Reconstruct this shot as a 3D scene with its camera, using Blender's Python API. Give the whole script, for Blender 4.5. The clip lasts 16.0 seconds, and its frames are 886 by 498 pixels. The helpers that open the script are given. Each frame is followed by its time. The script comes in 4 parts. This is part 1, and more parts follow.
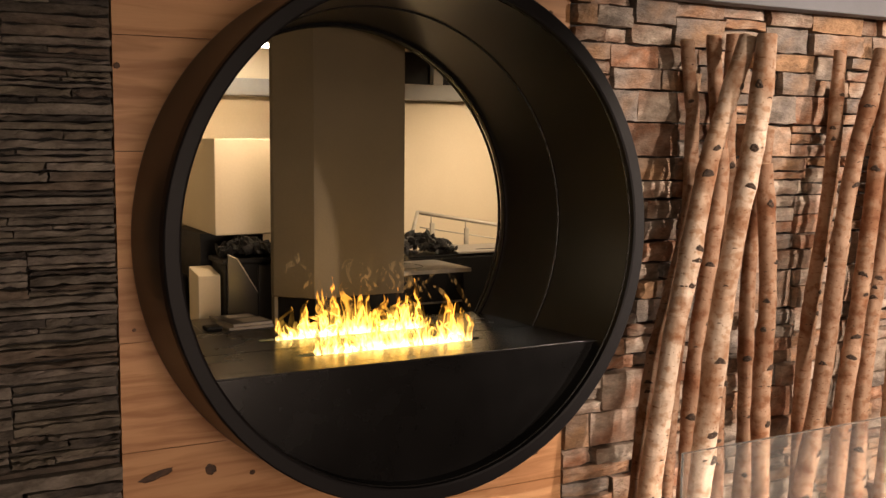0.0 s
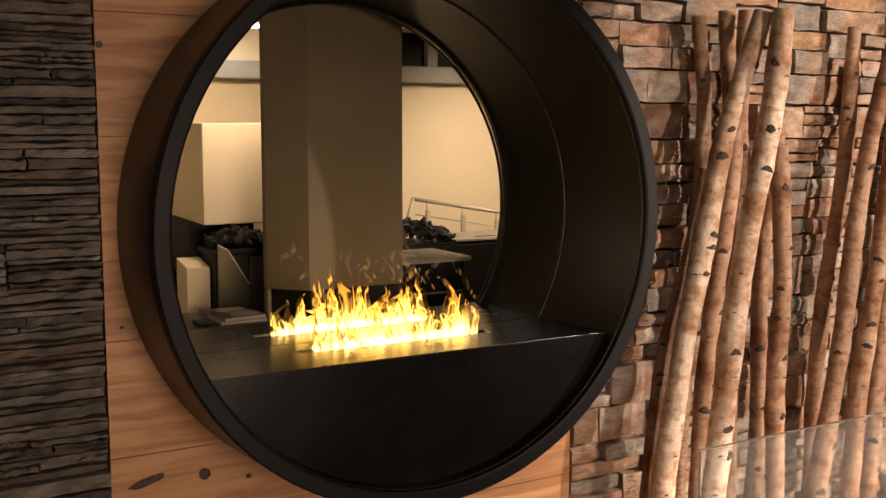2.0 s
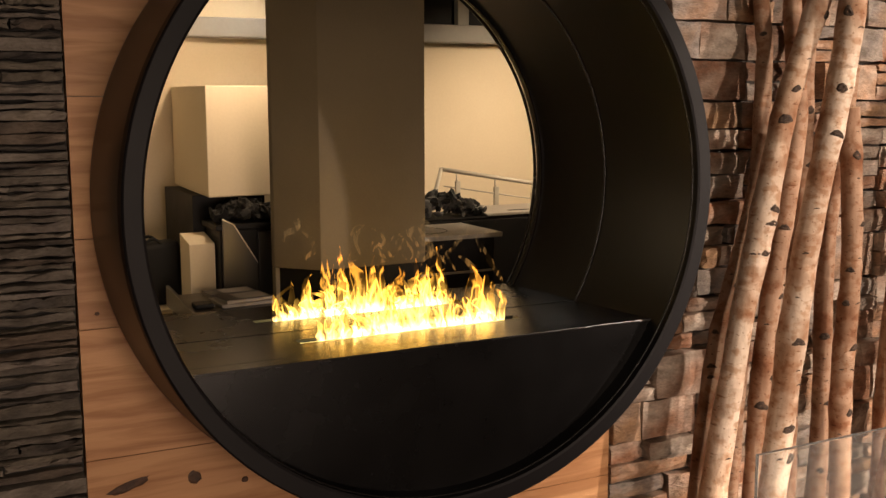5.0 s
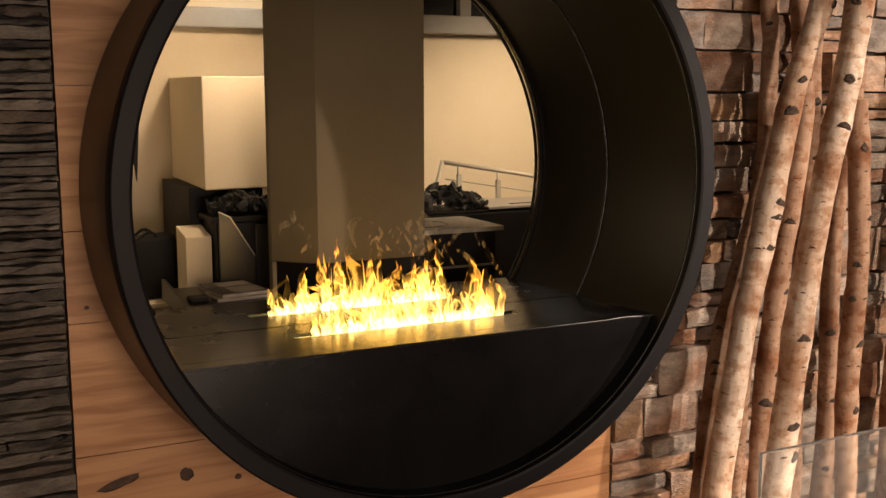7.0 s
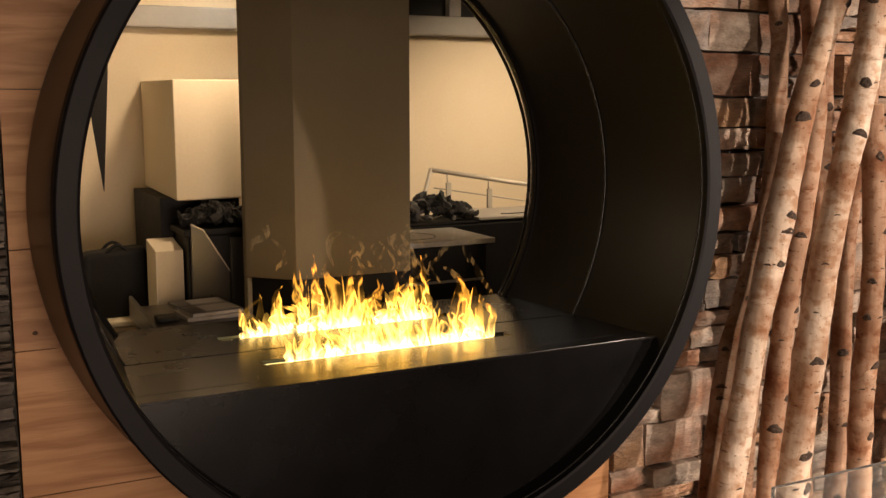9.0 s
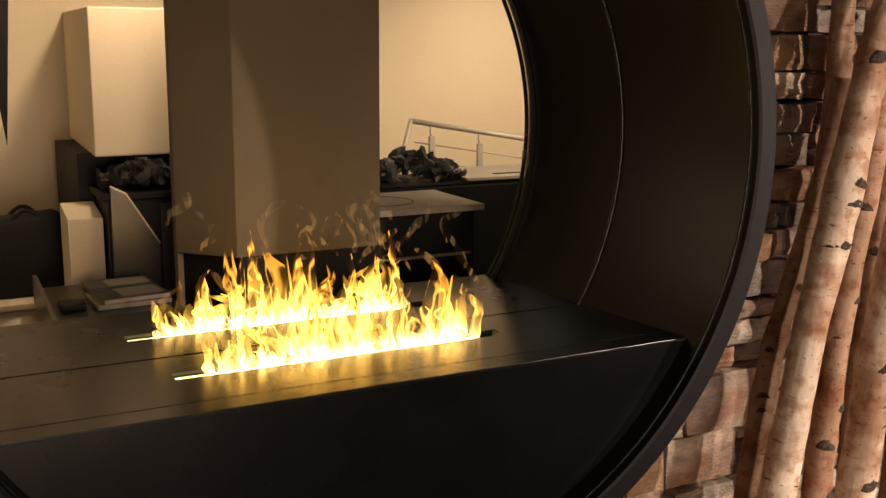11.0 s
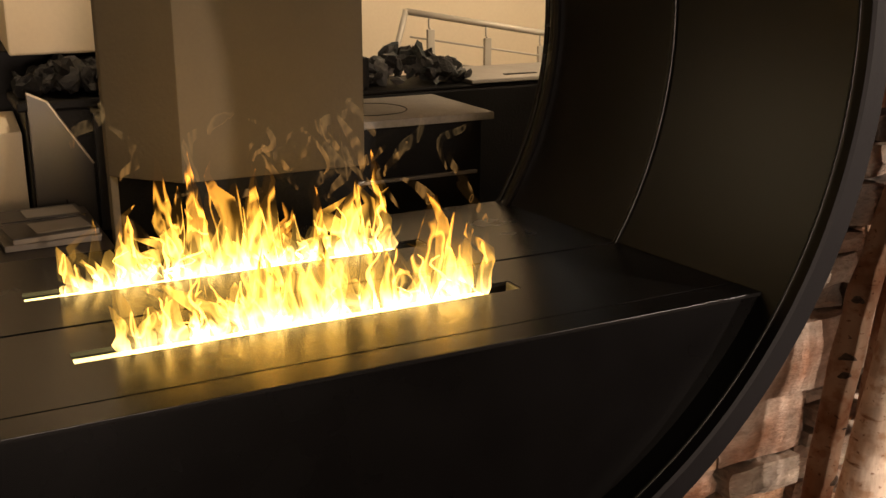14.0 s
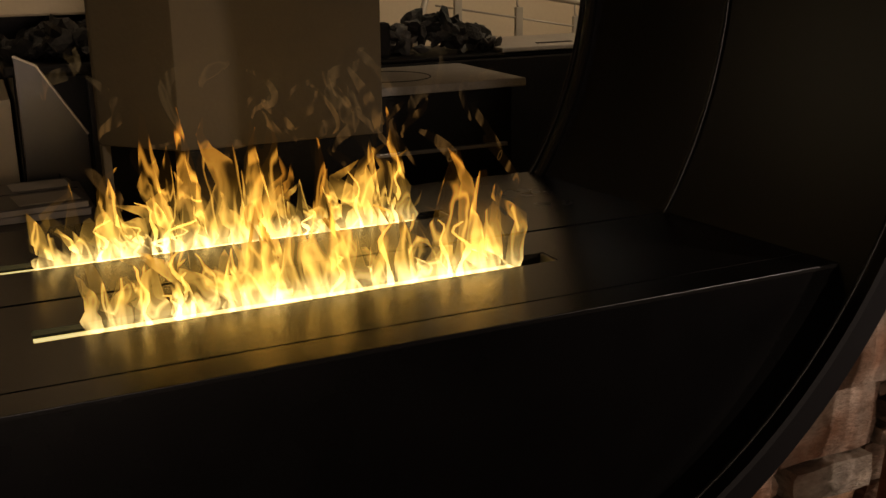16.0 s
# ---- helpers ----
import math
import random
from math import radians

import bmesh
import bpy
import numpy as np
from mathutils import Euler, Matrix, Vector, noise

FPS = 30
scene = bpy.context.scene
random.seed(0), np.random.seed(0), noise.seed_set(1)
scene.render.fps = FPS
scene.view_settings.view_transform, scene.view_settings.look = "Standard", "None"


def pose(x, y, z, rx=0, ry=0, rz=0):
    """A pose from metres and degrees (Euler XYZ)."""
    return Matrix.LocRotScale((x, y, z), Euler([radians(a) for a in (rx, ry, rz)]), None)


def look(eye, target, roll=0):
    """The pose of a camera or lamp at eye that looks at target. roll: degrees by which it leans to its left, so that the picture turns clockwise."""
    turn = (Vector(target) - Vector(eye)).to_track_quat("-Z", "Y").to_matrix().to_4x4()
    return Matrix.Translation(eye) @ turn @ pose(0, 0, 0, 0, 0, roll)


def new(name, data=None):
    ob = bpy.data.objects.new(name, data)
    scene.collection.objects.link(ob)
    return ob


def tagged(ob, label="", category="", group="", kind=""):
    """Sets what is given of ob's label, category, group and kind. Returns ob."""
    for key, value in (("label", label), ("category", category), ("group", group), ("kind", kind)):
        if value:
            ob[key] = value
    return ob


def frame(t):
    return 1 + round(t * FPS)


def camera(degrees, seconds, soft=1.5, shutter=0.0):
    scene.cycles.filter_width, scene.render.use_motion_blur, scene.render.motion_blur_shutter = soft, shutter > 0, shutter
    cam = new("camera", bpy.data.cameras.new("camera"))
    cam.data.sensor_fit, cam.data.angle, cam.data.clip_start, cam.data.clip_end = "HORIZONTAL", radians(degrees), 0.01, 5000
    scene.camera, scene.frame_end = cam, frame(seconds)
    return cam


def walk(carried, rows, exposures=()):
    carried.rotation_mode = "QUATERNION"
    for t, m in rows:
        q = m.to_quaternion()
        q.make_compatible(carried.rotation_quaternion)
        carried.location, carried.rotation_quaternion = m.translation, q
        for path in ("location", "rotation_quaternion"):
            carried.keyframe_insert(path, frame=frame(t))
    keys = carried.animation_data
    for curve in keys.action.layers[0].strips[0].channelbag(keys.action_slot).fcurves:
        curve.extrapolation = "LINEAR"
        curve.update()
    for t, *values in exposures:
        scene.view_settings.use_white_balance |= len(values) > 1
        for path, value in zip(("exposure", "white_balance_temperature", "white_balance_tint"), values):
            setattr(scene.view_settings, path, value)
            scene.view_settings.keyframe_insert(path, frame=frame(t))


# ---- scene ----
cam = camera(46.0, 16.0)
PATH = [
    (0, (-0.939, -2.079, 1.507), (0.023, -0.338, 1.296), 0.47),
    (0.5, (-0.948, -2.064, 1.507), (0.030, -0.333, 1.286), 0.29),
    (1, (-0.952, -2.046, 1.508), (0.039, -0.324, 1.276), 0.13),
    (1.5, (-0.944, -2.011, 1.505), (0.051, -0.292, 1.269), 0.10),
    (2, (-0.923, -1.959, 1.501), (0.068, -0.238, 1.263), 0.08),
    (2.5, (-0.894, -1.914, 1.496), (0.083, -0.186, 1.255), 0.02),
    (3, (-0.858, -1.872, 1.494), (0.097, -0.133, 1.244), -0.08),
    (3.5, (-0.826, -1.835, 1.493), (0.108, -0.086, 1.230), -0.24),
    (4, (-0.801, -1.799, 1.488), (0.122, -0.046, 1.213), -0.23),
    (4.5, (-0.781, -1.783, 1.483), (0.135, -0.028, 1.199), -0.17),
    (7, (-0.739, -1.751, 1.473), (0.159, 0.011, 1.171), -0.04),
    (7.5, (-0.727, -1.746, 1.477), (0.172, 0.016, 1.181), -0.19),
    (8, (-0.731, -1.742, 1.478), (0.178, 0.016, 1.189), -0.12),
    (10.5, (-0.493, -1.365, 1.455), (0.414, 0.382, 1.104), 0.46),
    (11, (-0.463, -1.307, 1.449), (0.448, 0.431, 1.061), 0.47),
    (11.5, (-0.433, -1.256, 1.443), (0.472, 0.479, 1.029), 0.15),
    (12, (-0.407, -1.205, 1.435), (0.496, 0.524, 0.995), 0.17),
    (12.5, (-0.383, -1.158, 1.428), (0.524, 0.562, 0.960), 0.20),
    (13, (-0.359, -1.118, 1.422), (0.547, 0.595, 0.925), -0.00),
    (13.5, (-0.333, -1.074, 1.416), (0.564, 0.633, 0.885), 0.10),
    (14, (-0.306, -1.020, 1.411), (0.577, 0.681, 0.839), 0.20),
    (14.5, (-0.276, -0.976, 1.395), (0.586, 0.732, 0.813), 0.24),
    (15, (-0.260, -0.942, 1.349), (0.592, 0.786, 0.813), 0.68),
    (15.5, (-0.248, -0.925, 1.342), (0.585, 0.808, 0.792), -0.03),
    (16, (-0.245, -0.918, 1.344), (0.582, 0.812, 0.775), -0.57),
]
walk(cam, [(t, look(eye, target, roll)) for t, eye, target, roll in PATH],
     [(0, 0.15), (8, 0.05), (13, 0.05), (14, 0.0), (14.5, -0.38), (15, -0.9), (15.5, -1.35), (16, -1.52)])

PLATE_Z = 1.079
WALL_Y = -0.15

# ---- light ----
world = bpy.data.worlds.new("showroom_air")
scene.world = world
world.use_nodes = True
world.node_tree.nodes["Background"].inputs[0].default_value = (0.9, 0.75, 0.6, 1)
world.node_tree.nodes["Background"].inputs[1].default_value = 0.05


def spot(name, eye, target, watts, colour, degrees, blend=0.6, size=0.05):
    data = bpy.data.lights.new(name, "SPOT")
    data.energy, data.color, data.spot_size, data.spot_blend, data.shadow_soft_size = watts, colour, radians(degrees), blend, size
    ob = new(name, data)
    ob.matrix_world = look(eye, target)
    return ob


def area(name, eye, target, watts, colour, sx, sy):
    data = bpy.data.lights.new(name, "AREA")
    data.energy, data.color, data.shape, data.size, data.size_y = watts, colour, "RECTANGLE", sx, sy
    ob = new(name, data)
    ob.matrix_world = look(eye, target)
    return ob


WARM = (1.0, 0.74, 0.57)
spot("track_spot_logs", (2.35, -2.75, 1.85), (1.28, -0.1, 1.10), 310, (1.0, 0.79, 0.64), 46, 0.6, 0.04)
spot("track_spot_logs", (1.25, -2.95, 2.1), (1.22, -0.1, 1.10), 175, (1.0, 0.79, 0.64), 40, 0.6, 0.04)
# Unseen soft spot at waist height, added to brighten timber and ring.
spot("low_ring_fill", (-0.15, -3.3, 1.05), (-0.30, -0.1, 1.0), 130, WARM, 44, 0.7, 0.55)
# Added fill that lifts the slate strips; no lamp is known here.
spot("slate_fill_spot", (-0.35, -3.2, 1.9), (-1.02, 0.0, 1.30), 22, (1.0, 0.80, 0.62), 25, 0.8, 0.15)
# Overhead area fill for the front room, added without a fitting.
area("front_room_fill", (-0.6, -2.6, 2.55), (-0.3, -0.8, 0.6), 12, (1.0, 0.78, 0.56), 1.2, 0.6)
spot("rear_spot_hood", (-0.06, 0.345, 1.735), (-0.20, 0.80, 1.40), 9, (1.0, 0.73, 0.47), 125, 0.8, 0.03)
# Added spot, hidden by the drum, that brightens the right rear wall.
spot("rear_wall_fill", (0.80, 0.30, 1.735), (0.80, 0.9, 1.06), 24, (1.0, 0.75, 0.50), 105, 1.0, 0.05)
# Unseen area lamp, added to give the drum's right inside a glow.
area("drum_glow_fill", (-0.93, 0.55, 1.50), (0.4, -0.2, 1.45), 0.8, (1.0, 0.77, 0.46), 0.5, 0.5)


# ---- materials ----
def material(name, colour, rough=0.6, metal=0.0, second=None, scale=8.0, stretch=(1, 1, 1), bump=0.15, fine=90.0, vary=0.0, spec=0.5, grain_by=0.05, rough_by=0.1):
    """Base colour mixed with a second one by broad noise, fine grain, bump, and a change from object to object."""
    m = bpy.data.materials.new(name)
    m.use_nodes = True
    n, l = m.node_tree.nodes, m.node_tree.links
    b = n["Principled BSDF"]
    co = n.new("ShaderNodeTexCoord")
    mp = n.new("ShaderNodeMapping")
    mp.inputs["Scale"].default_value = stretch
    info = n.new("ShaderNodeObjectInfo")
    off = n.new("ShaderNodeVectorMath")
    off.operation = "MULTIPLY_ADD"
    off.inputs[1].default_value = (0, 0, 0)
    comb = n.new("ShaderNodeVectorMath")
    comb.operation = "SCALE"
    comb.inputs["Scale"].default_value = 7.0 if vary else 0.0
    cx = n.new("ShaderNodeCombineXYZ")
    for k in range(3):
        l.new(info.outputs["Random"], cx.inputs[k])
    l.new(cx.outputs[0], comb.inputs[0])
    add = n.new("ShaderNodeVectorMath")
    l.new(co.outputs["Object"], mp.inputs[0])
    l.new(mp.outputs[0], add.inputs[0])
    l.new(comb.outputs[0], add.inputs[1])
    big = n.new("ShaderNodeTexNoise")
    big.inputs["Scale"].default_value, big.inputs["Detail"].default_value, big.inputs["Roughness"].default_value = scale, 5, 0.62
    small = n.new("ShaderNodeTexNoise")
    small.inputs["Scale"].default_value, small.inputs["Detail"].default_value = fine, 4
    for tex in (big, small):
        l.new(add.outputs[0], tex.inputs["Vector"])
    ramp = n.new("ShaderNodeValToRGB")
    ramp.color_ramp.elements[0].position, ramp.color_ramp.elements[1].position = 0.34, 0.68
    second = second or tuple(c * 0.72 for c in colour)
    ramp.color_ramp.elements[0].color, ramp.color_ramp.elements[1].color = (*second, 1), (*colour, 1)
    l.new(big.outputs["Fac"], ramp.inputs[0])
    grain = n.new("ShaderNodeMapRange")
    grain.inputs["To Min"].default_value, grain.inputs["To Max"].default_value = 1 - grain_by, 1 + grain_by
    l.new(small.outputs["Fac"], grain.inputs["Value"])
    hsv = n.new("ShaderNodeHueSaturation")
    l.new(ramp.outputs[0], hsv.inputs["Color"])
    last = grain.outputs[0]
    if vary:
        mr = n.new("ShaderNodeMapRange")
        mr.inputs["To Min"].default_value, mr.inputs["To Max"].default_value = 1 - vary, 1 + vary
        l.new(info.outputs["Random"], mr.inputs["Value"])
        mul = n.new("ShaderNodeMath")
        mul.operation = "MULTIPLY"
        l.new(mr.outputs[0], mul.inputs[0])
        l.new(grain.outputs[0], mul.inputs[1])
        last = mul.outputs[0]
    l.new(last, hsv.inputs["Value"])
    l.new(hsv.outputs[0], b.inputs["Base Color"])
    rr = n.new("ShaderNodeMapRange")
    rr.inputs["To Min"].default_value, rr.inputs["To Max"].default_value = max(0.02, rough - rough_by), min(1, rough + rough_by)
    l.new(big.outputs["Fac"], rr.inputs["Value"])
    l.new(rr.outputs[0], b.inputs["Roughness"])
    b.inputs["Metallic"].default_value = metal
    b.inputs["Specular IOR Level"].default_value = spec
    if bump:
        bp = n.new("ShaderNodeBump")
        bp.inputs["Strength"].default_value, bp.inputs["Distance"].default_value = bump, 0.004
        mixh = n.new("ShaderNodeMath")
        l.new(big.outputs["Fac"], mixh.inputs[0])
        l.new(small.outputs["Fac"], mixh.inputs[1])
        l.new(mixh.outputs[0], bp.inputs["Height"])
        l.new(bp.outputs[0], b.inputs["Normal"])
    return m


def stone_material(name, tones, rough=0.85, bump=0.6):
    """Stone that takes one of several tones by object, with mottling inside each stone."""
    m = material(name, (1.1, 1.08, 1.06), rough, 0, (0.52, 0.49, 0.46), 21, (1, 1, 2.2), bump, 120, 0.32, 0.3, 0.32)
    n, l = m.node_tree.nodes, m.node_tree.links
    info = n.new("ShaderNodeObjectInfo")
    geo = n.new("ShaderNodeNewGeometry")
    both = n.new("ShaderNodeMath")
    l.new(info.outputs["Random"], both.inputs[0])
    l.new(geo.outputs["Random Per Island"], both.inputs[1])
    wrap = n.new("ShaderNodeMath")
    wrap.operation = "FRACT"
    l.new(both.outputs[0], wrap.inputs[0])
    tone = n.new("ShaderNodeValToRGB")
    tone.color_ramp.interpolation = "LINEAR"
    e = tone.color_ramp.elements
    while len(e) < len(tones):
        e.new(0.5)
    for k, c in enumerate(tones):
        e[k].position = k / (len(tones) - 1)
        e[k].color = (*c, 1)
    # veins of another tone inside the stone
    co = n.new("ShaderNodeTexCoord")
    nz = n.new("ShaderNodeTexNoise")
    nz.inputs["Scale"].default_value, nz.inputs["Detail"].default_value = 11, 6
    l.new(co.outputs["Object"], nz.inputs["Vector"])
    shift = n.new("ShaderNodeMath")
    shift.operation = "MULTIPLY_ADD"
    shift.inputs[1].default_value = 0.55
    l.new(nz.outputs["Fac"], shift.inputs[0])
    l.new(wrap.outputs[0], shift.inputs[2])
    sub = n.new("ShaderNodeMath")
    sub.operation = "SUBTRACT"
    sub.inputs[1].default_value = 0.27
    l.new(shift.outputs[0], sub.inputs[0])
    l.new(sub.outputs[0], tone.inputs[0])
    mix = n.new("ShaderNodeMix")
    mix.data_type, mix.blend_type = "RGBA", "MULTIPLY"
    mix.inputs[0].default_value = 1
    hsv = next(x for x in n if x.type == "HUE_SAT")
    l.new(hsv.outputs[0], mix.inputs[6])
    l.new(tone.outputs[0], mix.inputs[7])
    l.new(mix.outputs[2], n["Principled BSDF"].inputs["Base Color"])
    return m


def glowing(name, colour, strength):
    m = bpy.data.materials.new(name)
    m.use_nodes = True
    b = m.node_tree.nodes["Principled BSDF"]
    b.inputs["Base Color"].default_value = (*colour, 1)
    b.inputs["Emission Color"].default_value = (*colour, 1)
    b.inputs["Emission Strength"].default_value = strength
    return m


def flame_material(name, stops, strength, scale, sharp, fill):
    """Flame: light added over what lies behind it, in curling filaments with a faint fill between them."""
    m = bpy.data.materials.new(name)
    m.use_nodes = True
    n, l = m.node_tree.nodes, m.node_tree.links
    n.clear()
    out, add = n.new("ShaderNodeOutputMaterial"), n.new("ShaderNodeAddShader")
    tr, em = n.new("ShaderNodeBsdfTransparent"), n.new("ShaderNodeEmission")
    co, sep = n.new("ShaderNodeTexCoord"), n.new("ShaderNodeSeparateXYZ")
    l.new(co.outputs["Object"], sep.inputs[0])
    high = n.new("ShaderNodeMapRange")
    high.inputs["From Min"].default_value, high.inputs["From Max"].default_value = PLATE_Z - 0.006, PLATE_Z + 0.155
    l.new(sep.outputs["Z"], high.inputs["Value"])
    info = n.new("ShaderNodeObjectInfo")
    shift = n.new("ShaderNodeVectorMath")
    shift.operation = "SCALE"
    shift.inputs["Scale"].default_value = 3.0
    cx = n.new("ShaderNodeCombineXYZ")
    l.new(info.outputs["Random"], cx.inputs[0])
    l.new(info.outputs["Random"], cx.inputs[2])
    l.new(cx.outputs[0], shift.inputs[0])
    mp = n.new("ShaderNodeMapping")
    mp.inputs["Scale"].default_value = (1, 1, 0.42)
    l.new(co.outputs["Object"], mp.inputs[0])
    sh = n.new("ShaderNodeVectorMath")
    l.new(mp.outputs[0], sh.inputs[0])
    l.new(shift.outputs[0], sh.inputs[1])
    nz = n.new("ShaderNodeTexNoise")
    nz.inputs["Scale"].default_value, nz.inputs["Detail"].default_value, nz.inputs["Distortion"].default_value = scale, 1.6, 1.1
    l.new(sh.outputs[0], nz.inputs["Vector"])
    # filaments lie where the noise crosses its middle
    sub = n.new("ShaderNodeMath")
    sub.operation = "SUBTRACT"
    sub.inputs[1].default_value = 0.5
    l.new(nz.outputs["Fac"], sub.inputs[0])
    ab = n.new("ShaderNodeMath")
    ab.operation = "ABSOLUTE"
    l.new(sub.outputs[0], ab.inputs[0])
    line = n.new("ShaderNodeMapRange")
    line.interpolation_type = "SMOOTHSTEP"
    line.inputs["From Min"].default_value, line.inputs["From Max"].default_value = 0.0, sharp
    line.inputs["To Min"].default_value, line.inputs["To Max"].default_value = 1.0, fill
    l.new(ab.outputs[0], line.inputs["Value"])
    # the sheet is filled with glow at its foot and breaks up towards the top
    foot = n.new("ShaderNodeMapRange")
    foot.inputs["From Min"].default_value, foot.inputs["From Max"].default_value = 0.0, 0.42
    foot.inputs["To Min"].default_value, foot.inputs["To Max"].default_value = 0.42, 0.0
    l.new(high.outputs[0], foot.inputs["Value"])
    big = n.new("ShaderNodeTexNoise")
    big.inputs["Scale"].default_value, big.inputs["Detail"].default_value = scale * 0.8, 2
    l.new(sh.outputs[0], big.inputs["Vector"])
    gap = n.new("ShaderNodeMapRange")
    gap.inputs["From Min"].default_value, gap.inputs["From Max"].default_value = 0.38, 0.62
    l.new(big.outputs["Fac"], gap.inputs["Value"])
    fg = n.new("ShaderNodeMath")
    fg.operation = "MULTIPLY"
    l.new(foot.outputs[0], fg.inputs[0])
    l.new(gap.outputs[0], fg.inputs[1])
    tot = n.new("ShaderNodeMath")
    l.new(line.outputs[0], tot.inputs[0])
    l.new(fg.outputs[0], tot.inputs[1])
    ramp = n.new("ShaderNodeValToRGB")
    e = ramp.color_ramp.elements
    while len(e) < len(stops):
        e.new(0.5)
    for k, (p, c) in enumerate(stops):
        e[k].position, e[k].color = p, (*c, 1)
    l.new(high.outputs[0], ramp.inputs[0])
    st = n.new("ShaderNodeMath")
    st.operation = "MULTIPLY"
    st.inputs[1].default_value = strength
    l.new(tot.outputs[0], st.inputs[0])
    l.new(ramp.outputs[0], em.inputs[0])
    l.new(st.outputs[0], em.inputs[1])
    l.new(tr.outputs[0], add.inputs[0])
    l.new(em.outputs[0], add.inputs[1])
    l.new(add.outputs[0], out.inputs[0])
    return m


def glass_material(name, tint, rough=0.02):
    m = bpy.data.materials.new(name)
    m.use_nodes = True
    b = m.node_tree.nodes["Principled BSDF"]
    b.inputs["Base Color"].default_value = (*tint, 1)
    # The untransmitted share puts a pale reflected veil into the pane's colour.
    b.inputs["Transmission Weight"].default_value = 0.965
    b.inputs["Roughness"].default_value = rough
    b.inputs["IOR"].default_value = 1.45
    return m


BLACK = material("black_powder_coated_steel", (0.0035, 0.003, 0.0032), 0.28, 0.0, (0.0025, 0.0022, 0.0023), 5, (1, 1, 1), 0.01, 420, 0, 0.45)
DRUM = material("black_lacquered_drum_steel", (0.0045, 0.004, 0.004), 0.30, 0.0, (0.003, 0.0028, 0.0028), 5, (1, 1, 1), 0.01, 420, 0, 0.45, 0.05, 0.03)
BLACK_SATIN = material("satin_black_burner_plate", (0.015, 0.014, 0.0135), 0.27, 0.0, (0.012, 0.011, 0.0105), 4, (1, 1, 1), 0.005, 380, 0, 0.5, 0.05, 0.02)
FLANGE = material("dark_grey_rim_steel", (0.009, 0.0078, 0.009), 0.55, 0.0, (0.007, 0.006, 0.007), 6, (1, 1, 1), 0.05, 300, 0, 0.22)
SLATE = stone_material("split_grey_slate", [(0.09, 0.078, 0.068), (0.21, 0.185, 0.16), (0.14, 0.122, 0.112), (0.27, 0.235, 0.19), (0.085, 0.076, 0.072), (0.19, 0.15, 0.12)], 0.85, 1.0)
SAND = stone_material("rusty_sandstone", [(0.40, 0.35, 0.31), (0.46, 0.27, 0.16), (0.56, 0.49, 0.42), (0.33, 0.165, 0.095), (0.66, 0.55, 0.45), (0.33, 0.295, 0.27), (0.50, 0.31, 0.18)], 0.75, 0.95)
MORTAR = material("dark_joint_mortar", (0.075, 0.06, 0.05), 0.95, 0, (0.045, 0.037, 0.032), 30, (1, 1, 1), 0.5, 200, grain_by=0.25)
SLATE_BACK = material("dark_slate_joint", (0.03, 0.027, 0.025), 0.95, 0, None, 30, (1, 1, 1), 0.5, 200, grain_by=0.25)


def bark_material(name, pale, rusty):
    """Pale birch bark with rusty patches, peeling film and fine dark dashes that run round the trunk."""
    m = material(name, pale, 0.75, 0, rusty, 11, (1, 1, 0.5), 0.5, 70, 0.14, 0.25, 0.2)
    n, l = m.node_tree.nodes, m.node_tree.links
    co = n.new("ShaderNodeTexCoord")
    last = next(x for x in n if x.type == "HUE_SAT").outputs[0]
    for size, lo, hi, dark in (((26, 26, 150), 0.66, 0.72, (0.60, 0.48, 0.40)), ((8, 8, 11), 0.50, 0.64, (0.60, 0.44, 0.34)), ((46, 46, 58), 0.50, 0.63, (0.74, 0.60, 0.50)), ((150, 150, 230), 0.65, 0.70, (0.45, 0.33, 0.26)), ((14, 14, 26), 0.58, 0.64, (1.22, 1.26, 1.30))):
        mp = n.new("ShaderNodeMapping")
        mp.inputs["Scale"].default_value = size
        l.new(co.outputs["Object"], mp.inputs[0])
        nz = n.new("ShaderNodeTexNoise")
        nz.inputs["Scale"].default_value, nz.inputs["Detail"].default_value = 1.0, 3
        l.new(mp.outputs[0], nz.inputs["Vector"])
        rp = n.new("ShaderNodeValToRGB")
        rp.color_ramp.elements[0].position, rp.color_ramp.elements[1].position = lo, hi
        rp.color_ramp.elements[0].color, rp.color_ramp.elements[1].color = (1, 1, 1, 1), (*dark, 1)
        l.new(nz.outputs["Fac"], rp.inputs[0])
        mix = n.new("ShaderNodeMix")
        mix.data_type, mix.blend_type = "RGBA", "MULTIPLY"
        mix.inputs[0].default_value = 1
        l.new(last, mix.inputs[6])
        l.new(rp.outputs[0], mix.inputs[7])
        last = mix.outputs[2]
    l.new(last, n["Principled BSDF"].inputs["Base Color"])
    return m


BARK = bark_material("birch_bark", (0.74, 0.61, 0.49), (0.50, 0.34, 0.23))
BARK_BROWN = bark_material("brown_birch_bark", (0.48, 0.32, 0.22), (0.29, 0.17, 0.105))
BARK_MARK = material("dark_birch_scar", (0.11, 0.07, 0.047), 0.9, 0, (0.03, 0.02, 0.015), 190, (1, 1, 1), 0.5, 200, grain_by=0.25)
CUT = material("sawn_birch_end", (0.50, 0.33, 0.19), 0.8, 0, (0.38, 0.22, 0.12), 20, (1, 1, 1), 0.3, 120)
CREAM = material("cream_wall_paint", (0.72, 0.62, 0.46), 0.85, 0, (0.68, 0.58, 0.42), 3, (1, 1, 1), 0.06, 160)
